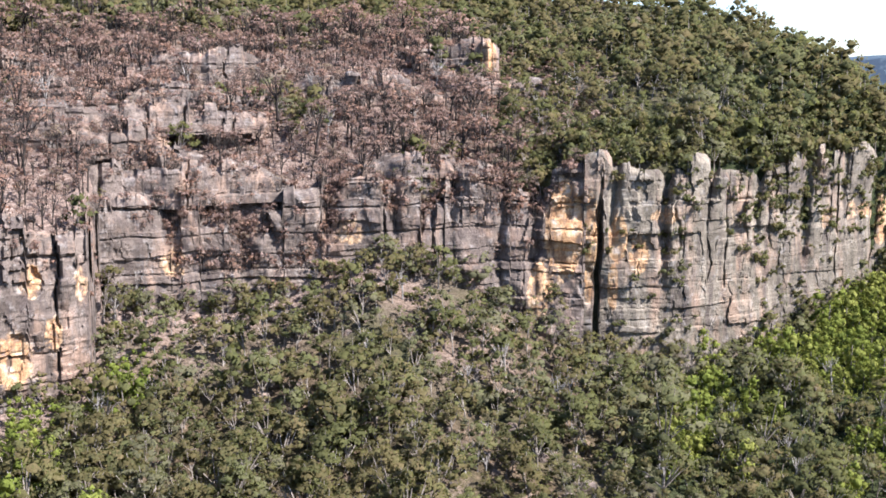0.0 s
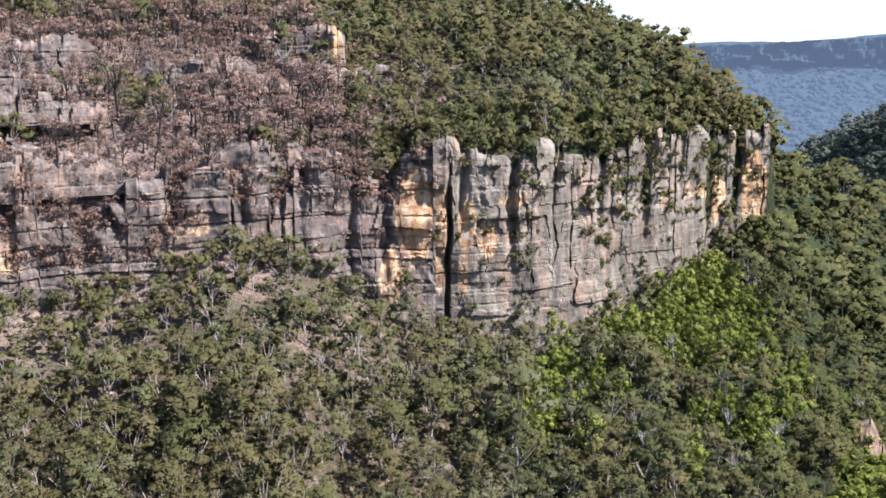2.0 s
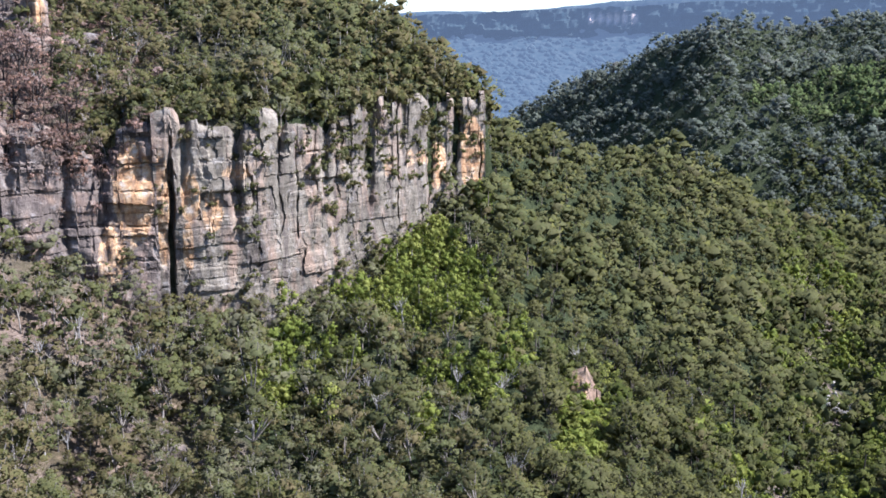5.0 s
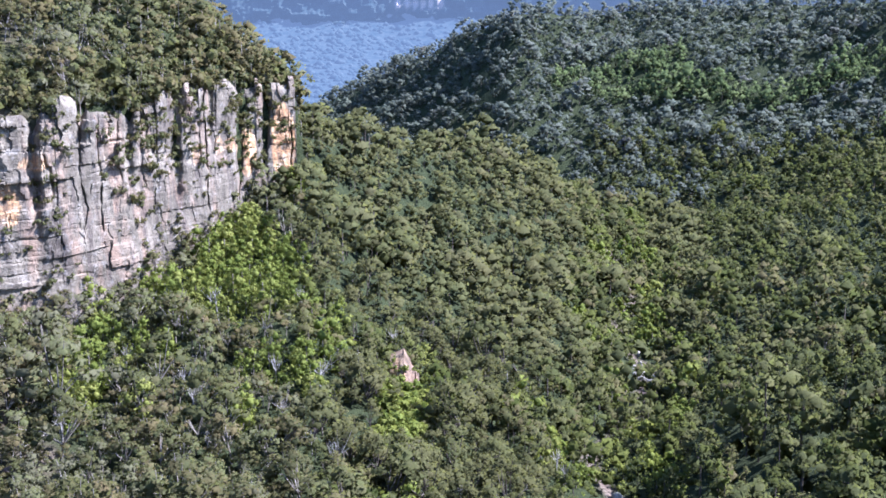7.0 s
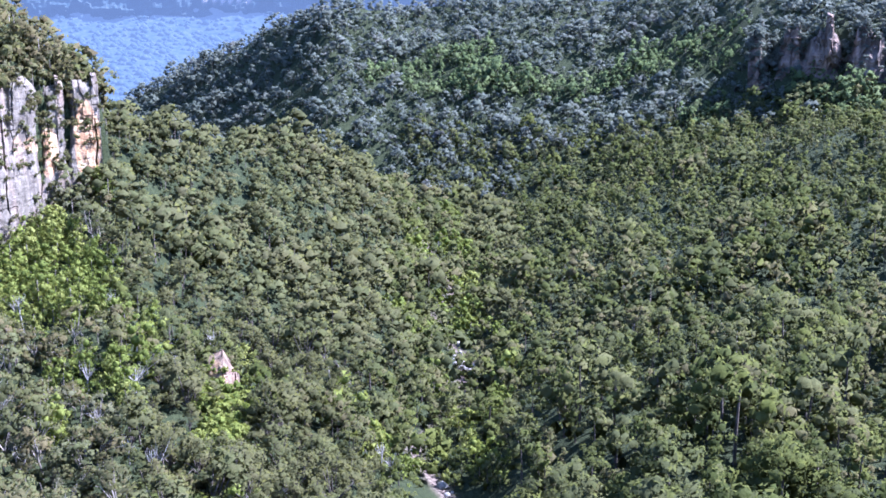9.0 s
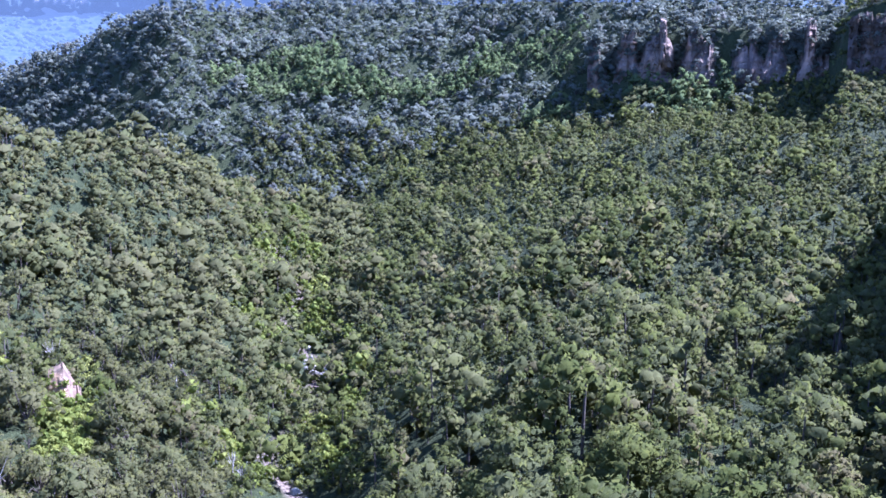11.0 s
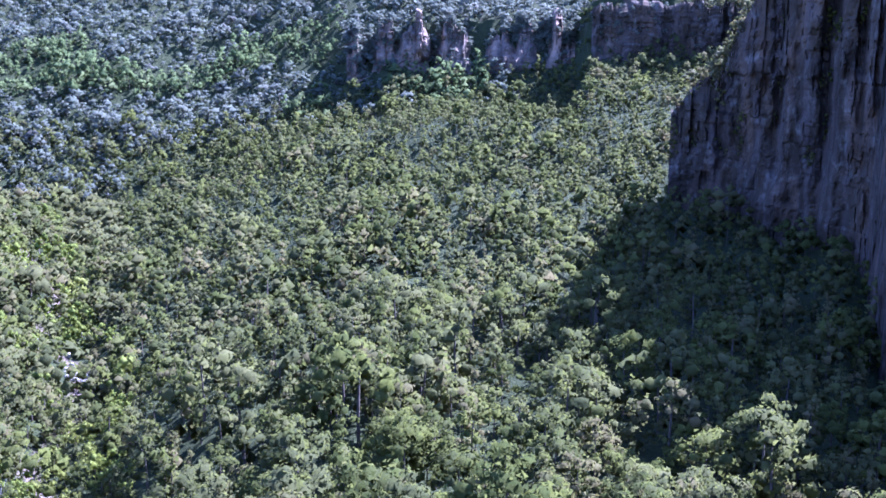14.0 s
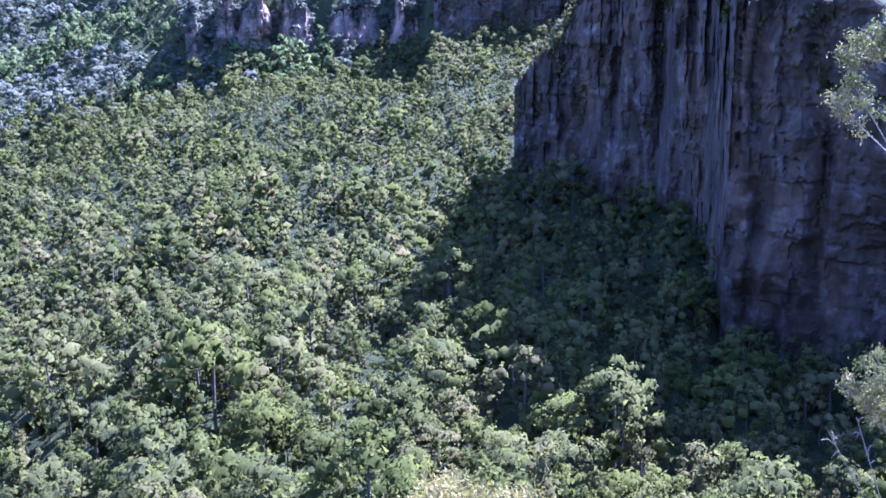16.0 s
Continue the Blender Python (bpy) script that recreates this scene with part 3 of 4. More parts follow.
bluff_face = cliff("cliff_bluff", "pale grey and ochre sandstone bluff with upright joints", along_knees(7.4, 24.62, 2), bluff_rock, 13, rise=-0.8, step=0.42, relief=1.5, bulge=3.6, brow=3.4, bedding=0.07, major=(4, 16), minor=(2.5, 8), cracks=(8.15,), beds=(6, 17, 0.62),
                   gullies=[(8.9, 1.6, 3, 0.6), (11.6, 1.8, 4, 0.5), (13.9, 1.8, 2.5, 0.75), (16.2, 2.2, 3.5, 0.6), (18.5, 3.4, 4.5, 0.4), (20.2, 2.4, 3, 0.6), (21.7, 3.2, 5, 0.3), (23.0, 1.8, 5, 0.3)],
                   scars=[(7.8, -48, 0.45, 18, 0.9), (9.2, -45, 0.5, 8, 0.95), (10.3, -50, 0.6, 7, 0.65), (9.0, -60, 0.3, 9, 0.8), (11.6, -38, 0.9, 3, 0.55), (22.0, -44, 0.5, 9, 1.0), (23.9, -42, 0.6, 15, 1.4), (17.3, -21, 0.4, 2.5, 0.8), (19.5, -42, 0.3, 4, 0.6), (20.6, -40, 0.3, 4, 0.5), (21.2, -40, 0.35, 3, 0.7)])
shade_face = cliff("cliff_shaded", "red-brown sandstone cliff, shade painted into its dark colour", np.vstack([[(74.15, 588, -92, -50, 6), (74.8, 584, -87, -40, 6), (75.6, 577, -89, -28, 6)], along_knees(76.2, 84.4, 3)]), shade_rock, 14, relief=3.0, bulge=15, step=1.0, major=(8, 40), minor=(4, 14), brow=4, rise=4, bedding=0.25, forward=6, beds=(14, 40, 0.45),
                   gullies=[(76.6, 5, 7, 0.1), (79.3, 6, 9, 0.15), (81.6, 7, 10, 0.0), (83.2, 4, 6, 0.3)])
shade_near_face = cliff("cliff_shaded_near", "streaked sandstone buttress, shade painted into its dark colour", along_knees(84.3, 97, 3), shade_rock, 15, relief=3.0, bulge=13, step=1.0, major=(8, 40), minor=(4, 14), brow=4, rise=4, bedding=0.25, forward=6, beds=(14, 40, 0.45), gullies=[(86.6, 5, 8, 0.1), (89.6, 6, 9, 0.2)])
far_face = cliff("cliff_far", "sunlit broken sandstone outcrop in distant forest", along_knees(57.4, 69.2, 7), far_rock, 16, step=1.1, major=(5, 14), relief=3.6, bulge=16, brow=13, beds=(9, 28, 0.3),
                 gullies=[(58.6, 7, 12, 0.0), (60.0, 4, 8, 0.2), (61.9, 6, 11, 0.1), (64.2, 10, 16, 0.0), (66.0, 5, 9, 0.1), (67.6, 8, 14, 0.0), (68.6, 4, 8, 0.2)])
beyond_face = cliff("cliff_beyond", "shaded sandstone cliff across the valley, shade painted into its colour", along_knees(70.0, 79, 6), shade_rock, 17, step=1.1, major=(6, 20), relief=2.4, bulge=9, brow=6, rise=-3, forward=5, away=2.0, beds=(12, 30, 0.4))
# low broken ledges that step up the burnt terrace, and the outcrop on its brow
LEDGES = [(-26, -14, 352, -16, -10), (-24, -9, 366, -9, -4), (-22, -10, 388, -2, 3), (-9, 0, 398, 0, 5), (-2, 6, 410, 3, 7),
          (-25, -19, 404, 4, 13), (-16, -8, 412, 7, 15), (-20, -8, 340, -29, -21), (-5, 3, 349, -28, -20), (-17, -12, 347, -22, -15)]
ledge_faces = []
for n, (a0, a1, r, z0, z1) in enumerate(LEDGES):
    mid = (a0 + a1) / 2
    ledge_faces.append(cliff("cliff_ledge_%d" % (n + 1), "broken grey sandstone ledge among burnt trees",
                             [(a0, r + 3, z0, z0 + 1, 3), (a0 + 2, r, z0, z1, 3), (mid, r - 5, z0 - 1, z1, 3), (a1 - 2, r, z0, z1 - 1, 3), (a1, r + 3, z0, z0 + 1, 3)],
                             burnt_rock, 30 + n, bury=4, relief=0.9, bulge=5, brow=2.6, bedding=0.4, step=0.6, major=(3, 12), beds=(1.6, 4.5, 0.8)))
brow_face = cliff("cliff_brow", "pale broken sandstone outcrop on the terrace brow", [(-3.2, 428, 2, 8, 3), (-2, 424, 2, 17, 3), (0.5, 421, 2, 18, 3), (2.3, 420, 2, 19, 2), (2.9, 424, 2, 17, 3)], burnt_rock, 45, bury=4, relief=1.6,
                  bulge=3, brow=3, scars=[(2.3, 14, 0.4, 6, 1.2)])


cliff("backdrop_cliff", "cliff line of the plateau far down the valley, blue haze painted as glow", [(14, 3086, 30, 90, 20), (20, 3080, 36, 91, 20), (30, 3084, 40, 112, 20), (36, 3082, 48, 126, 20), (42, 3082, 50, 134, 20), (56, 3086, 44, 134, 20)], distance_rock, 18, bury=20, step=7, major=(30, 120),
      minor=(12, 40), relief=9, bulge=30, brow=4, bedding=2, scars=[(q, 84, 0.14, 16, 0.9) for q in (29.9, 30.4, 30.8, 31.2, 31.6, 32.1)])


# ---------------------------------------------------------------- trees
def tube(path, radii, sides=5):
    """A tapered tube along a path of points: verts and quads."""
    path, radii = np.asarray(path, float), np.asarray(radii, float)
    ring = np.stack([np.cos(np.arange(sides) * 2 * np.pi / sides), np.sin(np.arange(sides) * 2 * np.pi / sides)], -1)
    way = np.gradient(path, axis=0)
    way /= np.linalg.norm(way, axis=1)[:, None] + 1e-9
    side = np.cross(way, [0.31, 0.95, 0.05])
    side /= np.linalg.norm(side, axis=1)[:, None] + 1e-9
    other = np.cross(way, side)
    verts = path[:, None] + radii[:, None, None] * (ring[None, :, :1] * side[:, None] + ring[None, :, 1:] * other[:, None])
    return verts.reshape(-1, 3), sheet_faces(len(path), sides, True)


def merge(parts):
    """Joins (verts, faces, ...) pieces into one."""
    n, fs = 0, []
    for piece in parts:
        fs.append(piece[1] + n)
        n += len(piece[0])
    return (np.concatenate([piece[0] for piece in parts]), np.concatenate(fs), *(np.concatenate(more) for more in list(zip(*parts))[2:]))


def branching(parts):
    """A trunk and its limbs as one piece of wood: each limb's root shares a corner with the trunk."""
    verts, faces = merge(parts)
    n = len(parts[0][0])
    for v, f in parts[1:]:
        near = np.argmin(np.linalg.norm(verts[:n] - v[0], axis=1))
        faces[faces == n] = near
        n += len(v)
    return verts, faces


def round_normals(verts, faces):
    """Vertex normals of a mesh of quads."""
    n = np.cross(verts[faces[:, 2]] - verts[faces[:, 0]], verts[faces[:, 3]] - verts[faces[:, 1]])
    out = np.zeros_like(verts)
    for i in range(4):
        np.add.at(out, faces[:, i], n)
    return out / (np.linalg.norm(out, axis=1)[:, None] + 1e-9)


def leaf_clump(rng, centre, size, count, leaf, droop=0.0, heart=None):
    """Leaf sprays over a lobe: small three-cornered tufts, slim or broad, that mostly face outwards and shade as a soft mass."""
    d = rng.normal(size=(count, 3))
    d /= np.linalg.norm(d, axis=1)[:, None]
    d[:, 2] = np.where(d[:, 2] < -0.5, -d[:, 2] * 0.6, d[:, 2])
    p = centre + d * size * rng.uniform(0.72, 1.08, (count, 1))
    p[:, 2] -= droop * rng.random(count) * size[2]
    n = d / size + rng.normal(0, 0.34 if leaf < 0.6 else 0.16, (count, 3)) / size.mean()
    n /= np.linalg.norm(n, axis=1)[:, None]
    a = np.cross(n, rng.normal(size=(count, 3)))
    a /= np.linalg.norm(a, axis=1)[:, None]
    b = np.cross(n, a)
    s, w = leaf * rng.uniform(0.6, 1.35, (count, 1)), rng.uniform(0.6, 1.0, (count, 1))
    tri = np.stack([p + a * s * 1.1, p - a * s * 0.7 + b * s * w, p - a * s * 0.7 - b * s * w], 1)
    soft = d / size * size.mean() + rng.normal(0, 0.17 if leaf < 0.45 else 0.12, (count, 3))
    if heart is not None:
        out = p - heart
        soft = soft * 0.4 + 0.95 * out / (np.linalg.norm(out, axis=1)[:, None] + 1e-9)
    soft /= np.linalg.norm(soft, axis=1)[:, None]
    return tri.reshape(-1, 3), np.arange(count * 3).reshape(-1, 3), np.repeat(soft, 3, 0)


ICO = bmesh.new()
bmesh.ops.create_icosphere(ICO, subdivisions=1, radius=1)
ICO_V = np.array([v.co[:] for v in ICO.verts])
ICO_F = np.array([[v.index for v in f.verts] for f in ICO.faces])
bmesh.ops.subdivide_edges(ICO, edges=ICO.edges[:], cuts=1, use_grid_fill=True)
ROCK_V = np.array([v.co.normalized()[:] for v in ICO.verts])
ROCK_F = np.array([[v.index for v in f.verts] for f in ICO.faces])
ICO.free()


OCT_V = np.array([(1, 0, 0), (-1, 0, 0), (0, 1, 0), (0, -1, 0), (0, 0, 1), (0, 0, -1)], float)
OCT_F = np.array([(0, 2, 4), (2, 1, 4), (1, 3, 4), (3, 0, 4), (2, 0, 5), (1, 2, 5), (3, 1, 5), (0, 3, 5)])


def lobe_core(rng, centre, size, heart=None, close=True):
    """The close inner foliage of a lobe, seen between the outer sprays."""
    ball, skin = (ICO_V, ICO_F) if close else (OCT_V, OCT_F)
    v = ball * rng.uniform(0.75, 1.3, (len(ball), 1))
    soft = ball / size * size.mean()
    if heart is not None:
        out = centre + v * size - heart
        soft = soft * 0.4 + 0.95 * out / (np.linalg.norm(out, axis=1)[:, None] + 1e-9)
    soft /= np.linalg.norm(soft, axis=1)[:, None]
    return centre + v * size * (0.47 if close else 0.66), skin, soft


def spread_lobes(rng, n, radius, low, high, flat):
    """Lobe centres of a crown: out on a dome, the outer ones lower."""
    for i in range(n):
        t, f = i * 2.4 + rng.uniform(-1.3, 1.3), math.sqrt((i + rng.uniform(0.0, 0.8)) / n)
        q = radius * f * rng.uniform(0.7, 1.15)
        yield np.array([q * math.cos(t), q * math.sin(t), high - (high - low) * f ** flat + rng.uniform(-1.1, 0.9)])


def tree_shape(rng, kind, leaves, leaf, lobes=11, number=0):
    """Crown (verts, triangles) and trunk (verts, quads) of a tree with its foot at the origin, in metres."""
    crown, wood, many = [], [], lobes
    if kind == "gum":
        h, spread = rng.uniform(8.5, 12), rng.uniform(2.6, 4.0)
        if number > 6:
            h, spread, lobes = rng.uniform(13, 15), rng.uniform(5.0, 6.2), int(lobes * 1.8)
        lean = rng.normal(0, 0.8, 2)
        wood.append(tube([(lean[0] * f * f, lean[1] * f * f, h * (0.7 * f) - 1.5 * (1 - f) ** 4) for f in (0, 0.3, 0.45, 0.52, 0.6, 0.8, 1)], (0.22, 0.18, 0.16, 0.15, 0.13, 0.1, 0.07)))
        for i, c in enumerate(spread_lobes(rng, lobes, spread, h * 0.45, h * 0.92, 2.1)):
            c[:2] += lean
            s = np.array([1.5, 1.5, 1.1]) * rng.uniform(0.65, 1.25) * (11 / many) ** 0.45
            crown.append(lobe_core(rng, c, s, np.array([lean[0], lean[1], h * 0.5]), many > 7))
            crown.append(leaf_clump(rng, c, s, leaves, leaf, 0.0, np.array([lean[0], lean[1], h * 0.5])))
            if i % 3 == 1 and many > 8:
                tip = c + (c - (lean[0], lean[1], h * 0.5)) * 0.3
                wood.append(tube([(lean[0] * 0.4, lean[1] * 0.4, h * 0.36), (c[0] * 0.6, c[1] * 0.6, h * 0.55), tip], (0.12, 0.09, 0.04), 4))
    elif kind == "rain" and number > 2:
        h, spread, lobes = rng.uniform(10, 14), rng.uniform(3.8, 5.0), int(lobes * 1.6)
        if number > 5:
            h, spread, lobes = rng.uniform(14, 17), rng.uniform(5.6, 7.0), int(lobes * 1.6)
        wood.append(tube([(0, 0, -1.5), (0.2, 0, h * 0.4), (0, 0.2, h * 0.75)], (0.25, 0.2, 0.1)))
        for c in spread_lobes(rng, lobes, spread, h * 0.36, h * 0.92, 2.2):
            s = np.array([1.5, 1.5, 1.3]) * rng.uniform(0.55, 1.3) * (11 / many) ** 0.45
            crown.append(lobe_core(rng, c, s, np.array([0, 0, h * 0.45]), many > 7))
            crown.append(leaf_clump(rng, c, s, leaves, leaf, 0.3, np.array([0, 0, h * 0.45])))
    elif kind == "rain":
        h = rng.uniform(10, 15)
        wood.append(tube([(0, 0, -1.5), (0.2, 0, h * 0.4), (0, 0.2, h * 0.8)], (0.22, 0.18, 0.08)))
        for i in range(lobes):
            f = i / (lobes - 1)
            c = np.array([*rng.normal(0, 0.75, 2), h * (0.22 + 0.74 * f)])
            s = np.array([1.5, 1.5, 1.5]) * (1.05 - 0.35 * f) * rng.uniform(0.8, 1.25) * (11 / lobes) ** 0.45
            crown.append(lobe_core(rng, c, s, np.array([0, 0, h * 0.5]), leaf < 0.4))
            crown.append(leaf_clump(rng, c, s, leaves, leaf, 0.5, np.array([0, 0, h * 0.5])))
    elif kind == "vine":
        h = rng.uniform(5.5, 11)
        wood.append(tube([(0, 0, -1.5), (0, 0, h * 0.7)], (0.2, 0.1)))
        for i in range(9):
            t, q = i * 2.4, rng.uniform(0.4, 2.8)
            c = np.array([q * math.cos(t), q * math.sin(t), h * (0.95 - 0.1 * i) + rng.uniform(-0.5, 0.5)])
            s = np.array([1.5, 1.5, 1.6]) * rng.uniform(0.7, 1.25)
            crown.append(lobe_core(rng, c, s, None, leaf < 0.4))
            crown.append(leaf_clump(rng, c, s, leaves, leaf, 0.4))
    elif kind in ("burnt", "dead"):
        h = rng.uniform(6.5, 10.5)
        lean = rng.normal(0, 0.6, 2)
        wood.append(tube([(lean[0] * f, lean[1] * f, h * 0.85 * f - (1 - f) ** 6) for f in (0, 0.35, 0.45, 0.55, 0.65, 0.8, 1)], (0.24, 0.2, 0.18, 0.16, 0.14, 0.1, 0.06), 5))
        for i in range(7):
            t = i * 2.4 + rng.uniform(-0.4, 0.4)
            q, f = rng.uniform(0.8, 2.6), rng.uniform(0.3, 0.6)
            c = np.array([lean[0] + q * math.cos(t), lean[1] + q * math.sin(t), h * rng.uniform(0.68, 1.0)])
            start = np.array([lean[0] * f, lean[1] * f, h * f])
            wood.append(tube([start, (start + c) / 2 + (0, 0, -0.4), c], (0.11, 0.07, 0.025), 3))
            for _ in range(2):
                tip = c + rng.normal(0, 0.9, 3)
                wood.append(tube([(start + c) / 2 + (0, 0, -0.4), tip], (0.05, 0.02), 3))
            if kind == "burnt":
                crown.append(leaf_clump(rng, c, np.array([1.3, 1.3, 0.8]) * rng.uniform(0.5, 1.25), leaves, leaf, 0.0, np.array([lean[0], lean[1], h * 0.5])))
    elif kind in ("shrub", "scrub"):
        for i in range(5):
            c = np.array([*rng.normal(0, 0.7, 2), rng.uniform(0.4, 1.7)])
            s = np.array([0.8, 0.8, 0.75]) * rng.uniform(0.6, 1.2)
            if kind == "shrub":
                crown.append(lobe_core(rng, c, s, None, leaf < 0.4))
            crown.append(leaf_clump(rng, c, s, leaves, leaf))
        wood.append(tube([(0, 0, -0.8), (0.1, 0, 0.5), (0, 0.1, 1.3)], (0.1, 0.07, 0.04), 4))
    if many < 8 and kind in ("gum", "rain"):
        wood = [tube([(0, 0, -1.5), (0, 0, h * 0.7)], (0.2, 0.08), 3)]
    if not crown:
        crown.append((np.zeros((0, 3)), np.zeros((0, 3), int), np.zeros((0, 3))))
    v, f = branching(wood)
    return merge(crown), (v, f, round_normals(v, f))


# near, middle and far growth: leaf tufts on each lobe and their size
SHAPES, DETAIL = {}, {"gum": ((20, 0.31, 14), (12, 0.38, 9), (7, 0.52, 6)), "rain": ((24, 0.33, 13), (11, 0.4, 9), (7, 0.54, 6)), "vine": ((30, 0.31), (22, 0.37), (10, 0.5)),
                      "burnt": ((26, 0.19), (16, 0.24), (9, 0.34)), "shrub": ((26, 0.25), (14, 0.33), (8, 0.5)), "scrub": ((14, 0.24), (9, 0.3), (6, 0.38)), "dead": ((0, 0.1),) * 3}
LOOKS = {"gum": (gum_leaf, pale_bark), "rain": (rain_leaf, grey_bark), "vine": (vine_leaf, pale_bark), "burnt": (scorched_leaf, burnt_bark), "dead": (gum_leaf, dead_wood),
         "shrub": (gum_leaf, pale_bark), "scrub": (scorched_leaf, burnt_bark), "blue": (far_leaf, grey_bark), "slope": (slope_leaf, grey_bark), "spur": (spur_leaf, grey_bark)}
for number, (kind, levels) in enumerate(DETAIL.items()):
    SHAPES[kind] = [[tree_shape(np.random.default_rng(100 * number + i), kind, *level, number=i) for i in range(9)] for level in levels]


def stand(name, label, category, places, kind, look_of=None):
    """A wood of trees too many to count, as one mesh: rows of x, y, z, turn, size."""
    rng = np.random.default_rng(len(places))
    vs, fs, ts, ss, ns, n = [], [], [], [], [], 0
    reach = np.hypot(places[:, 0], places[:, 1])
    level = np.digitize(reach, (280, 410))
    which = rng.integers(0, 9, len(places))
    for lv in range(3):
        for k in range(9):
            (cv, cf, cn), (wv, wf, wn) = SHAPES[kind][lv][k]
            soft = np.concatenate([cn, wn])
            p = places[(which == k) & (level == lv)]
            if len(p) == 0:
                continue
            wtri = np.concatenate([wf[:, :3], wf[:, [0, 2, 3]]])
            base = np.concatenate([cv, wv])
            faces = np.concatenate([cf, wtri + len(cv)])
            slot = np.concatenate([np.zeros(len(cf)), np.ones(len(wtri))])
            co, si = np.cos(p[:, 3]), np.sin(p[:, 3])
            v = np.empty((len(p), len(base), 3))
            v[..., 0] = (base[None, :, 0] * co[:, None] - base[None, :, 1] * si[:, None]) * p[:, 4:5] + p[:, 0:1]
            v[..., 1] = (base[None, :, 0] * si[:, None] + base[None, :, 1] * co[:, None]) * p[:, 4:5] + p[:, 1:2]
            v[..., 2] = base[None, :, 2] * p[:, 4:5] + p[:, 2:3]
            m = np.empty_like(v)
            m[..., 0] = soft[None, :, 0] * co[:, None] - soft[None, :, 1] * si[:, None]
            m[..., 1] = soft[None, :, 0] * si[:, None] + soft[None, :, 1] * co[:, None]
            m[..., 2] = soft[None, :, 2]
            ns.append(m.reshape(-1, 3))
            fs.append((faces[None] + (np.arange(len(p)) * len(base))[:, None, None]).reshape(-1, 3) + n)
            vs.append(v.reshape(-1, 3))
            ts.append(np.repeat(np.clip(0.5 + 0.45 * fractal(p[:, 0] / 38, p[:, 1] / 38, 77, 2) + rng.normal(0, 0.28, len(p)), 0.02, 0.98), len(base)))
            ss.append(np.tile(slot, len(p)))
            n += v.shape[0] * v.shape[1]
    me = mesh_from(name, np.concatenate(vs), np.concatenate(fs), list(LOOKS[look_of or kind]), True, np.concatenate(ts), np.concatenate(ss), np.concatenate(ns))
    return tagged(new(name, me), label, category, kind="stuff")


KINDS, FIRST = {}, []


def grow(name, label, category, group, places, kind, level=0, look_of=None):
    """Trees that one could count: each a thing with its trunk and its crown."""
    rng = np.random.default_rng(len(places) + 5)
    leafy, bark = LOOKS[look_of or kind]
    for n, p in enumerate(places):
        k = (n * 4 + n // 9) % 9
        m = Matrix.LocRotScale(Vector(p[:3]), Euler((0, 0, p[3])), Vector((p[4],) * 3))
        if (name, k) in KINDS:
            copy_thing(KINDS[name, k], m)
            continue
        (cv, cf, cn), (wv, wf, wn) = SHAPES[kind][level][k]
        root = tagged(new(name), label, category, group)
        trunk = new("trunk" if kind not in ("shrub", "scrub") else "stem", mesh_from(name + "_trunk", wv, wf, [bark], True))
        trunk.parent = root
        if len(cf):
            crown = new("crown", mesh_from(name + "_crown", cv, cf, [leafy], True, np.full(len(cv), rng.random()), None, cn))
            crown.parent = root
        FIRST.append((root, m))
        KINDS[name, k] = root


def nearest_first(p, n):
    """The n places nearest the lookout, and the rest."""
    order = np.argsort(np.hypot(p[:, 0], p[:, 1]))
    return p[order[:n]], p[order[n:]]


def scatter(seed, az0, az1, r0, r1, spacing, size=(0.8, 1.2)):
    """Jittered places between two bearings and two distances, one in each cell: x, y, z, turn, size, distance to the stream."""
    rng = np.random.default_rng(seed)
    reach = r1 + spacing
    g = np.arange(-reach, reach, spacing)
    x, y = np.meshgrid(g, g)
    x, y = x.ravel(), y.ravel()
    a, d = np.degrees(np.arctan2(x, y)), np.hypot(x, y)
    near = (a > az0 - 1) & (a < az1 + 1) & (d > r0 - spacing) & (d < r1 + spacing)
    x, y = x[near], y[near]
    x, y = x + rng.uniform(-0.45, 0.45, len(x)) * spacing, y + rng.uniform(-0.45, 0.45, len(y)) * spacing
    a, d = np.degrees(np.arctan2(x, y)), np.hypot(x, y)
    keep = (a > az0) & (a < az1) & (d > r0) & (d < r1)
    x, y = x[keep], y[keep]
    z, stream = land(x, y)
    p = np.stack([x, y, z, rng.uniform(0, 6.28, len(x)), np.clip(np.exp(rng.normal(0, 0.3, len(x))), 0.6, 1.75) * rng.uniform(*size, len(x)) * (1 + 0.35 * fractal(x / 34, y / 34, 78, 2)), stream], -1)
    # none on the upright rock
    a, d = np.degrees(np.arctan2(x, y)), np.hypot(x, y)
    kr, _ = knees(a)
    rock = ((a < 24.9) & (d > kr[:, 2] - 2) & (d < kr[:, 3] - 0.5)) | ((a > 74.2) & (d > kr[:, 3] - 2) & (d < kr[:, 4] + 10)) | ((a > 57.4) & (a < 69.2) & (d > kr[:, 7] - 6) & (d < kr[:, 8] + 1))
    rock |= (a > 70.4) & (d > kr[:, 6] - 3) & (d < kr[:, 7] + 1)
    bars = np.minimum(np.hypot(x - 214, y - 233) - 16, np.minimum(np.hypot(x - 316, y - 334) - 14, np.hypot(x - 485, y - 566) - 13))
    slip = (np.abs(a - 29.85) < 1.35) & (d > 296) & (d < 352)
    return p[~rock & (stream > 2.6) & (bars > 0) & ~slip]


def polar(p):
    return np.degrees(np.arctan2(p[:, 0], p[:, 1])), np.hypot(p[:, 0], p[:, 1])


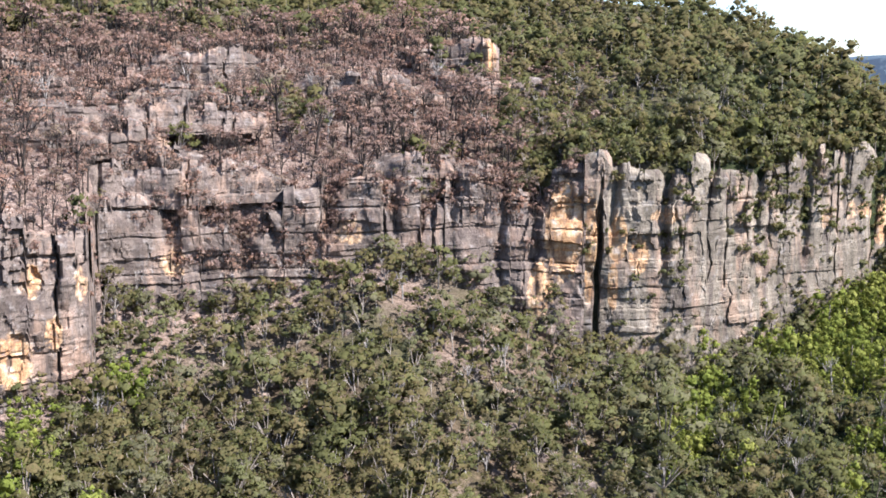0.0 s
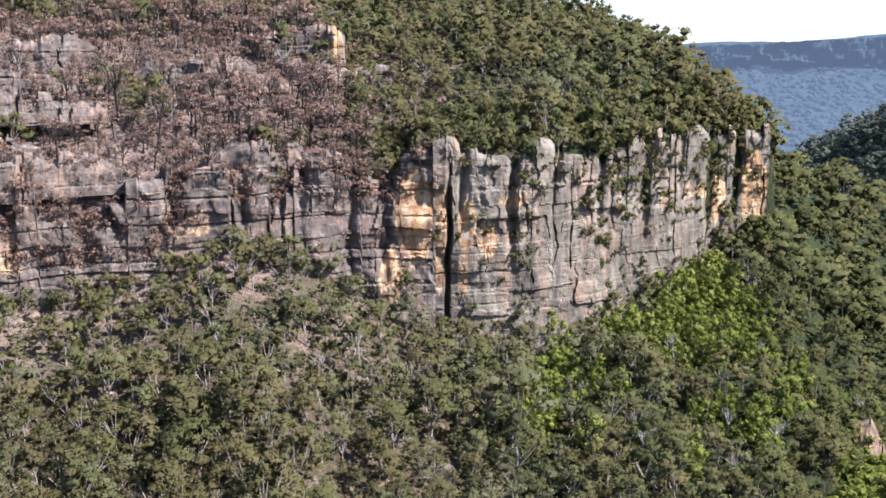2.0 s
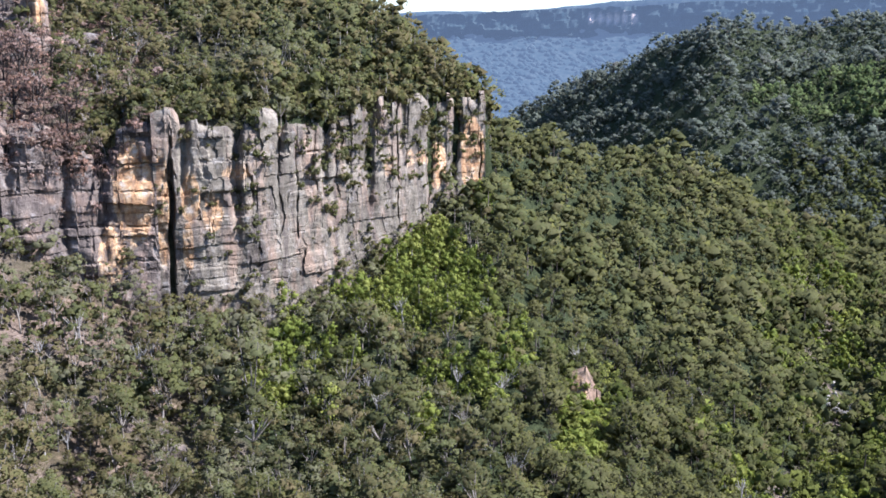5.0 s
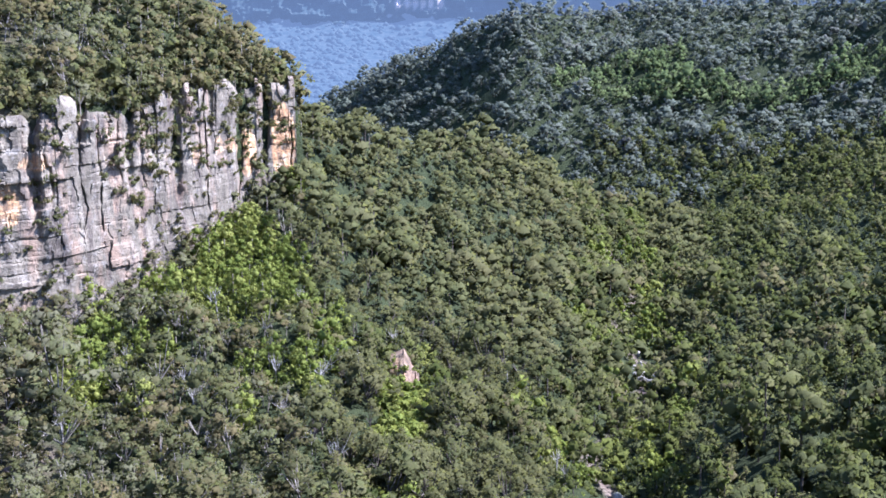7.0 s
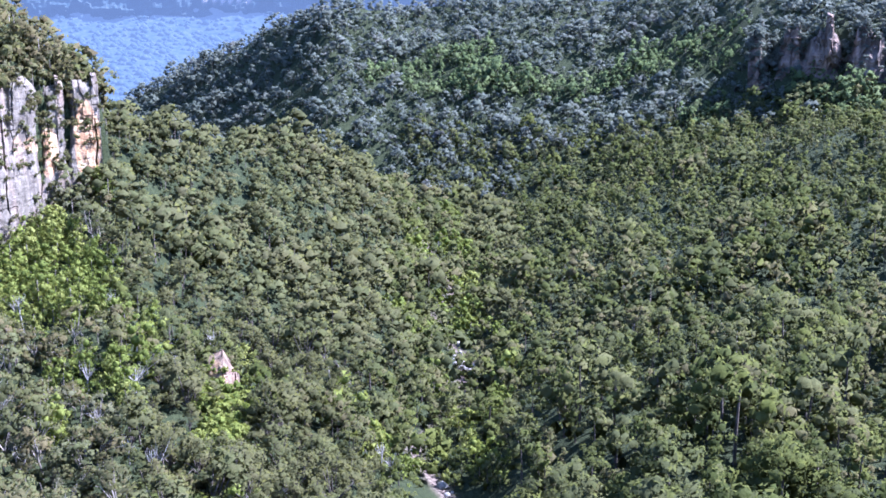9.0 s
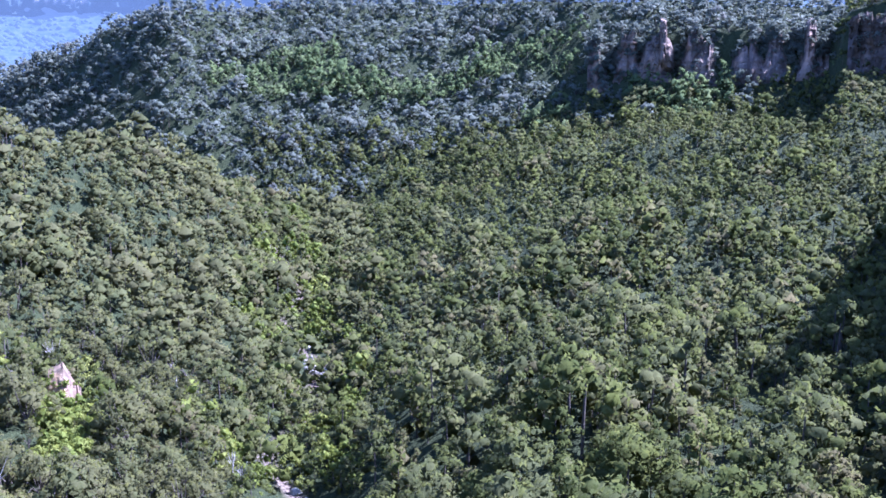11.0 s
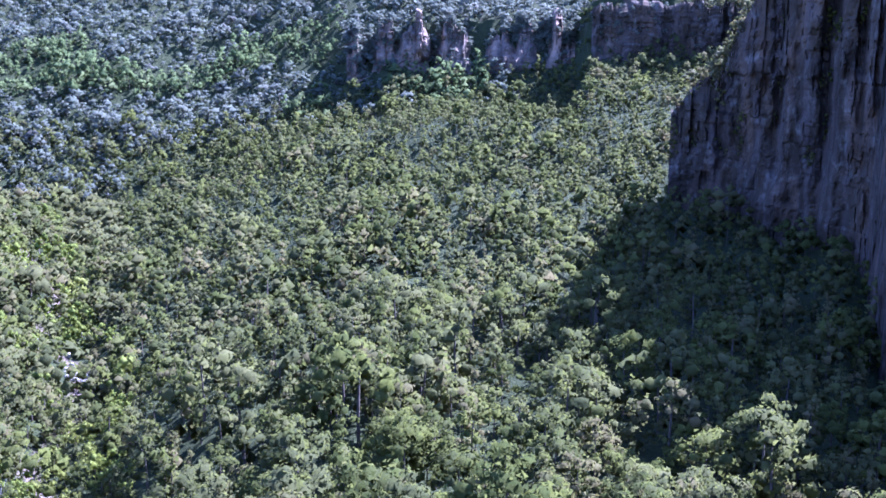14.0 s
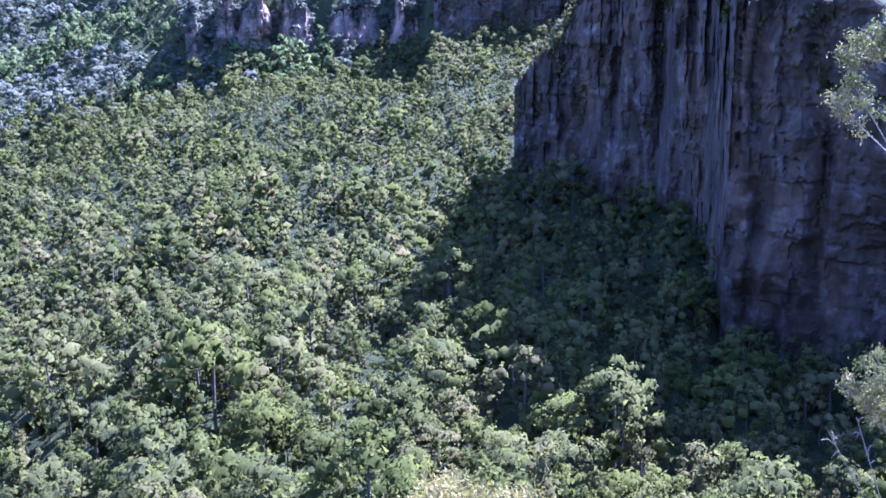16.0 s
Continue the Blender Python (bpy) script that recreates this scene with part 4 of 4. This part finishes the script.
# ---- placing the woods
talus = scatter(1, -27, 25, 205, 470, 5.5, (0.85, 1.25))
a, d = polar(talus)
foot = knees(a)[0][:, 2]
talus = talus[d < foot - 2.5]
talus[:, 2] -= 1.5 * talus[:, 4]
a, d = polar(talus)
foot = knees(a)[0][:, 2]
patch = fractal(talus[:, 0] / 24, talus[:, 1] / 24, 5)
bright = ((a > 9) & (a < 25) & (d > 290) & (patch > -0.16 + 0.5 * (a < 12))) | ((a < -15) & (d < foot - 10) & (fractal(talus[:, 0] / 20, talus[:, 1] / 20, 8) > 0.05))
near, rest = nearest_first(talus[~bright], 300)
grow("gum_tree", "olive-green gum tree with pale limbs on a rubble slope", "tree", "gum trees below the cliff", near, "gum")
stand("gum_talus", "olive gum trees on the rubble slope below the cliff", "trees", rest, "gum")
thick = talus[bright]
more = scatter(21, 9, 25, 290, 460, 5.2, (0.7, 1.1))
a, d = polar(more)
more = more[(d < knees(a)[0][:, 2] - 2) & (fractal(more[:, 0] / 24, more[:, 1] / 24, 5) > -0.08 + 0.5 * (a < 12))]
near, rest = nearest_first(np.concatenate([thick, more]), 260)
grow("vine_tree", "bright yellow-green vine-covered tree at the cliff's foot", "tree", "vine-covered trees below the bluff", near, "vine")
if len(rest):
    stand("vine_thicket", "bright yellow-green vine thicket at the cliff's foot", "thicket", rest, "vine")

upper = scatter(2, -27, 25.2, 296, 590, 4.9, (0.7, 1.05))
a, d = polar(upper)
kr, kz = knees(a)
above = (d > kr[:, 3] - 0.5) & (d < kr[:, 5] + 14)
edge = 2.5 + fractal(upper[:, 0] / 40, upper[:, 1] / 40, 4) * 5 + np.clip((400 - d) / 16, 0, 3.5)
burnt = above & (a < edge) & (d < kr[:, 4] + 45 + 25 * fractal(upper[:, 0] / 60, upper[:, 1] / 60, 14))
some_green = burnt & (fractal(upper[:, 0] / 16, upper[:, 1] / 16, 31) > 0.22)
scorched = upper[burnt & ~some_green] * (1, 1, 1, 1, 1.32, 1)
ledges = perches(burnt_face, 60, 110, 0.35, 0.99, (0.5, 0.9))
near, rest = nearest_first(np.concatenate([scorched, ledges]), 300)
grow("burnt_tree", "scorched tree with a charred trunk and brown leaves", "tree", "burnt trees on the terrace", near, "burnt")
stand("burnt_wood", "scorched brown trees with charred trunks on the terrace", "trees", rest, "burnt")
green = upper[above & (~burnt | some_green)]
green[:, 2] -= 2.2 * green[:, 4]
thin = np.random.default_rng(5).random(len(green)) < 0.85
near, rest = nearest_first(green[thin], 200)
grow("crest_gum", "dark olive gum tree above the cliff's edge", "tree", "gum trees above the cliff", near, "gum", 1)
stand("gum_crest", "dark olive gum trees on the hill above the cliff", "trees", rest, "gum")
under = scatter(22, -27, 8, 300, 460, 4.3, (0.7, 1.6))
a, d = polar(under)
under = under[(d > knees(a)[0][:, 3] + 0.5) & ((d < knees(a)[0][:, 4] + 40) | (a < 79))]
rim = scatter(24, 5, 25, 330, 470, 3.0, (1.2, 2.5))
a, d = polar(rim)
rim = rim[(d > knees(a)[0][:, 3] - 1) & (d < knees(a)[0][:, 3] + 24)]
stand("rim_shrubs", "olive shrubs crowding the bluff's rim", "shrubs", rim, "shrub")
stand("burnt_scrub", "scorched brown scrub between rocks", "scrub", under, "scrub")
under = scatter(23, -27, 40, 225, 400, 8.5, (0.9, 1.8))
a, d = polar(under)
under = under[(d < knees(a)[0][:, 2] - 1) & (fractal(under[:, 0] / 14, under[:, 1] / 14, 33) > -0.1)]
stand("undergrowth", "low olive undergrowth between the gum trees", "shrubs", under, "shrub")

spur = scatter(3, 24.6, 46, 215, 770, 6.1, (1.05, 1.45))
spur[:, 2] -= 3.2 * spur[:, 4]
a, d = polar(spur)
spur = spur[d < knees(a)[0][:, 5] + 30]
a, d = polar(spur)
wet = (spur[:, 5] < 26) | ((a < 44) & (d < 380) & (fractal(spur[:, 0] / 26, spur[:, 1] / 26, 41) > -0.05))
lit = wet & (fractal(spur[:, 0] / 15, spur[:, 1] / 15, 43) > 0.08)
stand("vine_gully", "bright green vine-hung trees in a wet gully", "trees", spur[lit], "vine")
near, rest = nearest_first(spur[~wet], 160)
grow("spur_gum", "olive-green gum tree on a spur above the stream", "tree", "gum trees on the spur", near, "gum", 0, "spur")
stand("gum_spur", "olive-green gum trees on a spur down to the stream", "trees", rest, "gum", "spur")
floor_wood = np.concatenate([scatter(4, 46, 97, 205, 350, 9.6, (1.2, 1.7)), scatter(44, 46, 97, 350, 560, 8.3, (0.95, 1.4)), spur[wet & ~lit]])
floor_wood[:, 2] -= 2.0 * floor_wood[:, 4]
a, d = polar(floor_wood)
floor_wood = floor_wood[~((a > 74) & (d > knees(a)[0][:, 3] - 2))]
near, rest = nearest_first(floor_wood, 300)
grow("rainforest_tree", "dense dark-green rainforest tree hung with vines", "tree", "rainforest trees on the valley floor", near, "rain")
stand("rainforest", "dense dark rainforest on the valley floor", "trees", rest, "rain")
far_floor = scatter(5, 40, 77, 560, 870, 7.6, (0.78, 1.05))
far_floor[:, 2] -= 3.0 * far_floor[:, 4]
a, d = polar(far_floor)
far_floor = far_floor[~((a < 46) & (d < 770)) & ~((a > 74) & (d > knees(a)[0][:, 3] - 2) & (d < 650))]
stand("rainforest_far", "dense rainforest canopy towards the far slope", "trees", far_floor, "rain")
slope = scatter(6, 24, 79, 780, 1320, 8.4, (1.05, 1.4))
slope[:, 2] -= 3.6 * slope[:, 4]
a, d = polar(slope)
slope = slope[(a < 46) | (d > 830 + 40 * (a > 66))]
a, d = polar(slope)
slope = slope[d < knees(a)[0][:, 9] + 25]
a, d = polar(slope)
wander = fractal(slope[:, 0] / 70, slope[:, 1] / 70, 51)
band = ((np.abs(d - 925 + 50 * wander) < 24) & (a > 38) & (a < 57)) | ((wander > 0.05) & (d < 880) & (a > 42))
stand("rainforest_slope", "green rainforest in gullies of the far slope", "trees", slope[band], "rain", "slope")
stand("gum_far_slope", "gum forest on the far slope, haze painted into its leaf colour", "trees", slope[~band], "gum", "blue")
plateau = scatter(7, 73.5, 97, 380, 810, 8.0)
a, d = polar(plateau)
plateau = plateau[(d > knees(a)[0][:, 4] + 2) & (d < knees(a)[0][:, 4] + 26)]
stand("gum_plateau", "gum trees on the plateau over the shaded cliff", "trees", plateau, "gum")

# ---- growth on the rock
stand("shade_rim_gums", "dark gum trees along the shaded cliff top", "trees", np.concatenate([perches(shade_face, 99, 90, 0.93, 1.0, (0.5, 1.0), 0.1), perches(beyond_face, 100, 60, 0.93, 1.0, (0.5, 0.9), 0.1)]) + (0, 0, -1.5, 0, 0, 0), "gum")
near = perches(bluff_face, 61, 230, 0.06, 0.99, (0.5, 1.5), 0.5)
grow("cliff_shrub", "olive shrub rooted in a cleft of the bluff", "shrub", "shrubs on the bluff", near, "shrub")
clumps = [perches(bluff_face, 68 + n, 90, 0.05, 0.92, (0.5, 1.5), 0.25) for n in range(3)]
stand("bluff_growth", "olive shrubs in clumps on ledges of the bluff", "shrubs", np.concatenate(clumps), "shrub")
stand("foot_gums", "olive gum trees against the bluff's foot", "trees", np.concatenate([perches(bluff_face, 75, 80, 0.03, 0.22, (0.4, 0.85), 0.1), perches(burnt_face, 76, 60, 0.0, 0.3, (0.4, 0.8), 0.1)]) + (0, 0, -2, 0, 0, 0), "gum")
stand("cliff_scrub", "scorched scrub in clefts of the burnt cliff", "scrub", np.concatenate([perches(burnt_face, 62, 330, 0.05, 0.99, (0.6, 1.7)), perches(corner_face, 63, 60)]), "scrub")
stand("ledge_scrub", "scorched scrub on broken ledges", "scrub", np.concatenate([perches(f, 70 + n, 24, 0.1, 0.98, (0.6, 1.3)) for n, f in enumerate(ledge_faces)]), "scrub")
stand("shade_scrub", "dark shrubs clinging to the shaded cliff", "shrubs", np.concatenate([perches(shade_face, 64, 34, 0.02, 0.97, (0.45, 1.1)), perches(shade_near_face, 65, 26, 0.02, 0.97, (0.45, 1.1))]) + (0, 0, -2.0, 0, 0, 0), "vine", "rain")
stand("far_cliff_scrub", "trees on ledges of far cliffs, haze painted into their leaf colour", "trees", np.concatenate([perches(far_face, 66, 640, 0.0, 0.99, (0.5, 1.15), 0.2), perches(beyond_face, 67, 100, 0.0, 0.98, (0.3, 0.7), 0.1)]) + (0, 0, -2, 0, 0, 0), "gum", "blue")

# ---- bare dead trees
tall = [(81.3, 268, 1.45), (69.0, 330, 1.4), (52.0, 420, 1.4), (62.0, 300, 1.35), (57.5, 372, 1.4)]
foot = np.array([(r * math.sin(radians(q)), r * math.cos(radians(q))) for q, r, _ in tall])
foot = np.c_[foot, land(foot[:, 0], foot[:, 1])[0], np.arange(5.0), [k for *_, k in tall]]
grow("emergent_gum", "tall gum tree rising over the rainforest", "tree", "tall gums over the rainforest", foot, "gum")
bare = np.concatenate([scatter(81, -24, 8, 355, 440, 24)[:26], scatter(82, -20, 40, 225, 420, 20)[:95]])
grow("dead_tree", "bleached dead tree with bare limbs", "tree", "dead trees", bare, "dead")
for root, m in FIRST:
    root.matrix_basis = m


# ---- canopy far down the valley
lumps = scatter(8, 21, 50, 1420, 3060, 21, (6.5, 11.5))
lumps[:, :2] += np.random.default_rng(9).normal(0, 14, (len(lumps), 2))
lumps[:, 2] = land(lumps[:, 0], lumps[:, 1])[0]
v = (OCT_V * (1, 1, 0.8))[None] * lumps[:, None, 4:5] + lumps[:, None, :3]
f = (OCT_F[None] + (np.arange(len(lumps)) * len(OCT_V))[:, None, None]).reshape(-1, 3)
tagged(new("distant_canopy", mesh_from("distant_canopy", v.reshape(-1, 3), f, [distance_mat], True)), "distant forest canopy down the valley, blue haze painted as glow", "trees", kind="stuff")


# ---------------------------------------------------------------- stones
def stone(rng, squash=0.7):
    """A worn, cornered block of sandstone."""
    v = ROCK_V * (1, rng.uniform(0.6, 1), rng.uniform(0.45, 0.8) * squash / 0.7)
    for _ in range(5):
        n = rng.normal(size=3)
        n /= np.linalg.norm(n)
        cut = rng.uniform(0.45, 0.75)
        over = np.maximum(v @ n - cut, 0)
        v = v - over[:, None] * n
    return v + rng.normal(0, 0.02, v.shape)


def stones_at(name, label, group, places, rock, low, high, seed):
    rng = np.random.default_rng(seed)
    shared = [mesh_from(name, stone(rng), ROCK_F, [rock]) for _ in range(8)]
    for n, (x, y, z) in enumerate(places):
        s = math.exp(rng.uniform(math.log(low), math.log(high)))
        ob = tagged(new(name, shared[n % 8]), label, "boulder", group)
        ob.matrix_basis = Matrix.LocRotScale((x, y, z + s * 0.15), Euler((rng.uniform(-0.3, 0.3), rng.uniform(-0.3, 0.3), rng.uniform(0, 6.28))), Vector((s, s, s)))


def strewn(seed, count, az0, az1, r0, r1):
    rng = np.random.default_rng(seed)
    a, d = np.radians(rng.uniform(az0, az1, count)), rng.uniform(r0, r1, count)
    x, y = d * np.sin(a), d * np.cos(a)
    return np.stack([x, y, land(x, y)[0]], -1)


bar = bark_material("pale_river_stone", (0.17, 0.158, 0.135), (0.36, 0.335, 0.29))
rng = np.random.default_rng(91)
spots = []
for (ax, ay), (bx, by) in zip(STREAM, STREAM[1:]):
    for f in np.arange(0, 1, 0.3):
        spots.append((ax + f * (bx - ax) + rng.normal(0, 2.6), ay + f * (by - ay) + rng.normal(0, 2.6)))
for cx, cy, q in ((214, 233, 5), (316, 334, 4.5), (485, 566, 6)):
    spots += [(cx + rng.normal(0, q), cy + rng.normal(0, q)) for _ in range(46)]
spots = np.array(spots)
stones_at("river_boulder", "pale grey boulder in the stream bed", "boulders in the stream", np.c_[spots, land(spots[:, 0], spots[:, 1])[0]], bar, 0.8, 2.6, 92)
stones_at("boulder", "fallen sandstone block on the burnt terrace", "boulders on the terrace", strewn(93, 150, -24, 4, 352, 425), burnt_rock, 0.7, 2.8, 94)
stones_at("talus_boulder", "fallen sandstone block among gum trees", "boulders on the rubble slope", strewn(95, 130, -22, 10, 235, 325), burnt_rock, 0.8, 3.2, 96)
slip_face = cliff("cliff_landslip", "bare tan landslip scar in the forest", [(28.9, 350, -124, -114, 8), (29.3, 344, -128, -107, 12), (30.0, 342, -129, -105, 12), (30.4, 344, -128, -109, 12), (30.9, 351, -124, -115, 8)], slip_rock, 97, bury=3, relief=1.1, bulge=4, brow=0.8, step=0.5, bedding=0.25,
      beds=(3, 9, 0.7), scars=[(29.7, -110, 0.5, 5, 0.6)])


low = strewn(99, 150, 28.3, 31.4, 292, 343)
low = np.c_[low, np.random.default_rng(99).uniform((0, 1.1, 99), (6.28, 2.5, 99), (150, 3))]
stand("slip_shrubs", "olive shrubs on and below the bare landslip", "shrubs", np.concatenate([perches(slip_face, 98, 34, 0.05, 0.98, (0.5, 1.3), 0.3), low]), "shrub", "vine")


# ---------------------------------------------------------------- growth by the lookout
lookout_leaf = leaf_material("sunlit_gum_leaf", [(0.0, (0.10, 0.10, 0.045)), (0.5, (0.17, 0.155, 0.07)), (1.0, (0.24, 0.2, 0.10))], 0.12, 0.3, 0.6)
bush_leaf = leaf_material("yellow_brown_leaf", [(0.0, (0.13, 0.125, 0.045)), (0.5, (0.21, 0.195, 0.07)), (1.0, (0.29, 0.23, 0.09))], 0.12, 0.35, 0.6, (0.24, 0.2, 0.04))
lookout_twig = bark_material("grey_twig_bark", (0.13, 0.11, 0.085), (0.28, 0.24, 0.2))


def blades(rng, tips, count, spread, length):
    """Slim hanging gum leaves in sprays about the tips of twigs."""
    p = np.repeat(np.asarray(tips, float), count, 0)
    p = p + rng.normal(0, spread, p.shape)
    way = rng.normal(0, 1, p.shape) + (0, 0, -0.7)
    way /= np.linalg.norm(way, axis=1)[:, None]
    side = np.cross(way, rng.normal(size=p.shape))
    side /= np.linalg.norm(side, axis=1)[:, None]
    s = length * rng.uniform(0.6, 1.3, (len(p), 1))
    quad = np.stack([p, p + way * s * 0.45 + side * s * 0.16, p + way * s, p + way * s * 0.5 - side * s * 0.16], 1)
    return quad.reshape(-1, 3), np.arange(len(p) * 4).reshape(-1, 4)


def sapling(name, label, category, foot, trunk_path, limbs, leaves, spread, length, seed, leaf=lookout_leaf):
    rng = np.random.default_rng(seed)
    root = tagged(new(name), label, category)
    root.location = foot
    stem = new("trunk", mesh_from(name + "_trunk", *tube(trunk_path, np.linspace(0.016, 0.008, len(trunk_path)), 6), [lookout_twig], True))
    stem.parent = root
    for start, end in limbs:
        start, end = np.array(start, float), np.array(end, float)
        tips, parts = [], [tube([start, (start + end) / 2 + rng.normal(0, 0.04, 3), end], (0.008, 0.006, 0.0035), 5)]
        for _ in range(9):
            f = rng.uniform(0.7, 1)
            at = start + (end - start) * f
            tip = at + rng.normal(0, spread * 1.3, 3)
            parts.append(tube([at, (at + tip) / 2 + (0, 0, 0.03), tip], (0.0035, 0.003, 0.002), 4))
            tips.append(tip)
        limb = new("branch", mesh_from(name + "_branch", *merge(parts), [lookout_twig], True))
        limb.parent = root
        if leaves:
            v, f = blades(rng, tips + [end], leaves, spread, length)
            spray = new("foliage", mesh_from(name + "_foliage", v, f, [leaf], False, np.full(len(v), rng.random())))
            spray.parent = limb


def spot(az, el, r):
    """A place by bearing, rise and distance from the lookout, against its eye."""
    return np.array([r * math.sin(radians(az)), r * math.cos(radians(az)), EYE + r * math.tan(radians(el))])


base = spot(95.5, -27, 10.0)
local = [spot(a, e, 10.0) - base for a, e in ((95.5, -27), (95.2, -18), (94.6, -9), (94.2, 3))]
fork, low_fork = spot(93.6, -4.2, 10) - base, spot(95.3, -24, 10) - base
sapling("gum_sapling", "slender sunlit gum sapling beside the lookout", "tree", base, local,
        [(fork, spot(a, e, r) - base) for a, e, r in ((92.5, -0.4, 9.8), (91.8, -0.9, 10.1), (91.1, -1.6, 9.9), (90.4, -2.1, 10.2), (89.7, -2.7, 10.0), (92.3, -1.4, 10.2), (93.0, 0.3, 10.0))]
        + [(spot(94.7, -10, 10) - base, spot(a, e, r) - base) for a, e, r in ((90.2, -4.0, 10.1), (89.4, -4.9, 9.9))]
        + [(low_fork, spot(a, e, r) - base) for a, e, r in ((91.0, -18.2, 9.9), (91.7, -17.4, 10.1), (92.3, -16.9, 9.9), (91.8, -18.9, 10.0), (92.4, -18.3, 10.1), (93.2, -17.6, 10.0))], 62, 0.035, 0.038, 201)
base = spot(94.6, -29, 9.4)
sapling("bare_shrub", "leafless grey shrub beside the lookout", "shrub", base, [(0, 0, 0), spot(94.0, -26, 9.4) - base],
        [(spot(94.3, -27, 9.4) - base, spot(90.3, -20.8, 9.3) - base), (spot(94.3, -27, 9.4) - base, spot(91.6, -20.0, 9.5) - base), (spot(94.2, -26.5, 9.4) - base, spot(89.8, -24.6, 9.4) - base)], 0, 0.06, 0.08, 202)
for n, (az, top) in enumerate(((67.4, -26.2), (69.0, -25.6), (70.6, -25.0), (72.4, -25.1), (74.2, -25.4), (76.0, -26.1))):
    base = spot(az, -33, 8.6)
    sapling("lookout_bush", "yellow-green leafy bush below the lookout", "bush", base, [(0, 0, 0), spot(az, top - 3.5, 8.6) - base],
            [(spot(az, top - 4.5, 8.6) - base, spot(az + q, top - abs(q) * 0.25, 8.6 + w) - base) for q, w in ((-1.4, 0.1), (-0.6, -0.2), (0.2, 0.2), (0.9, 0.0), (1.6, -0.1))], 70, 0.07, 0.055, 210 + n, bush_leaf)
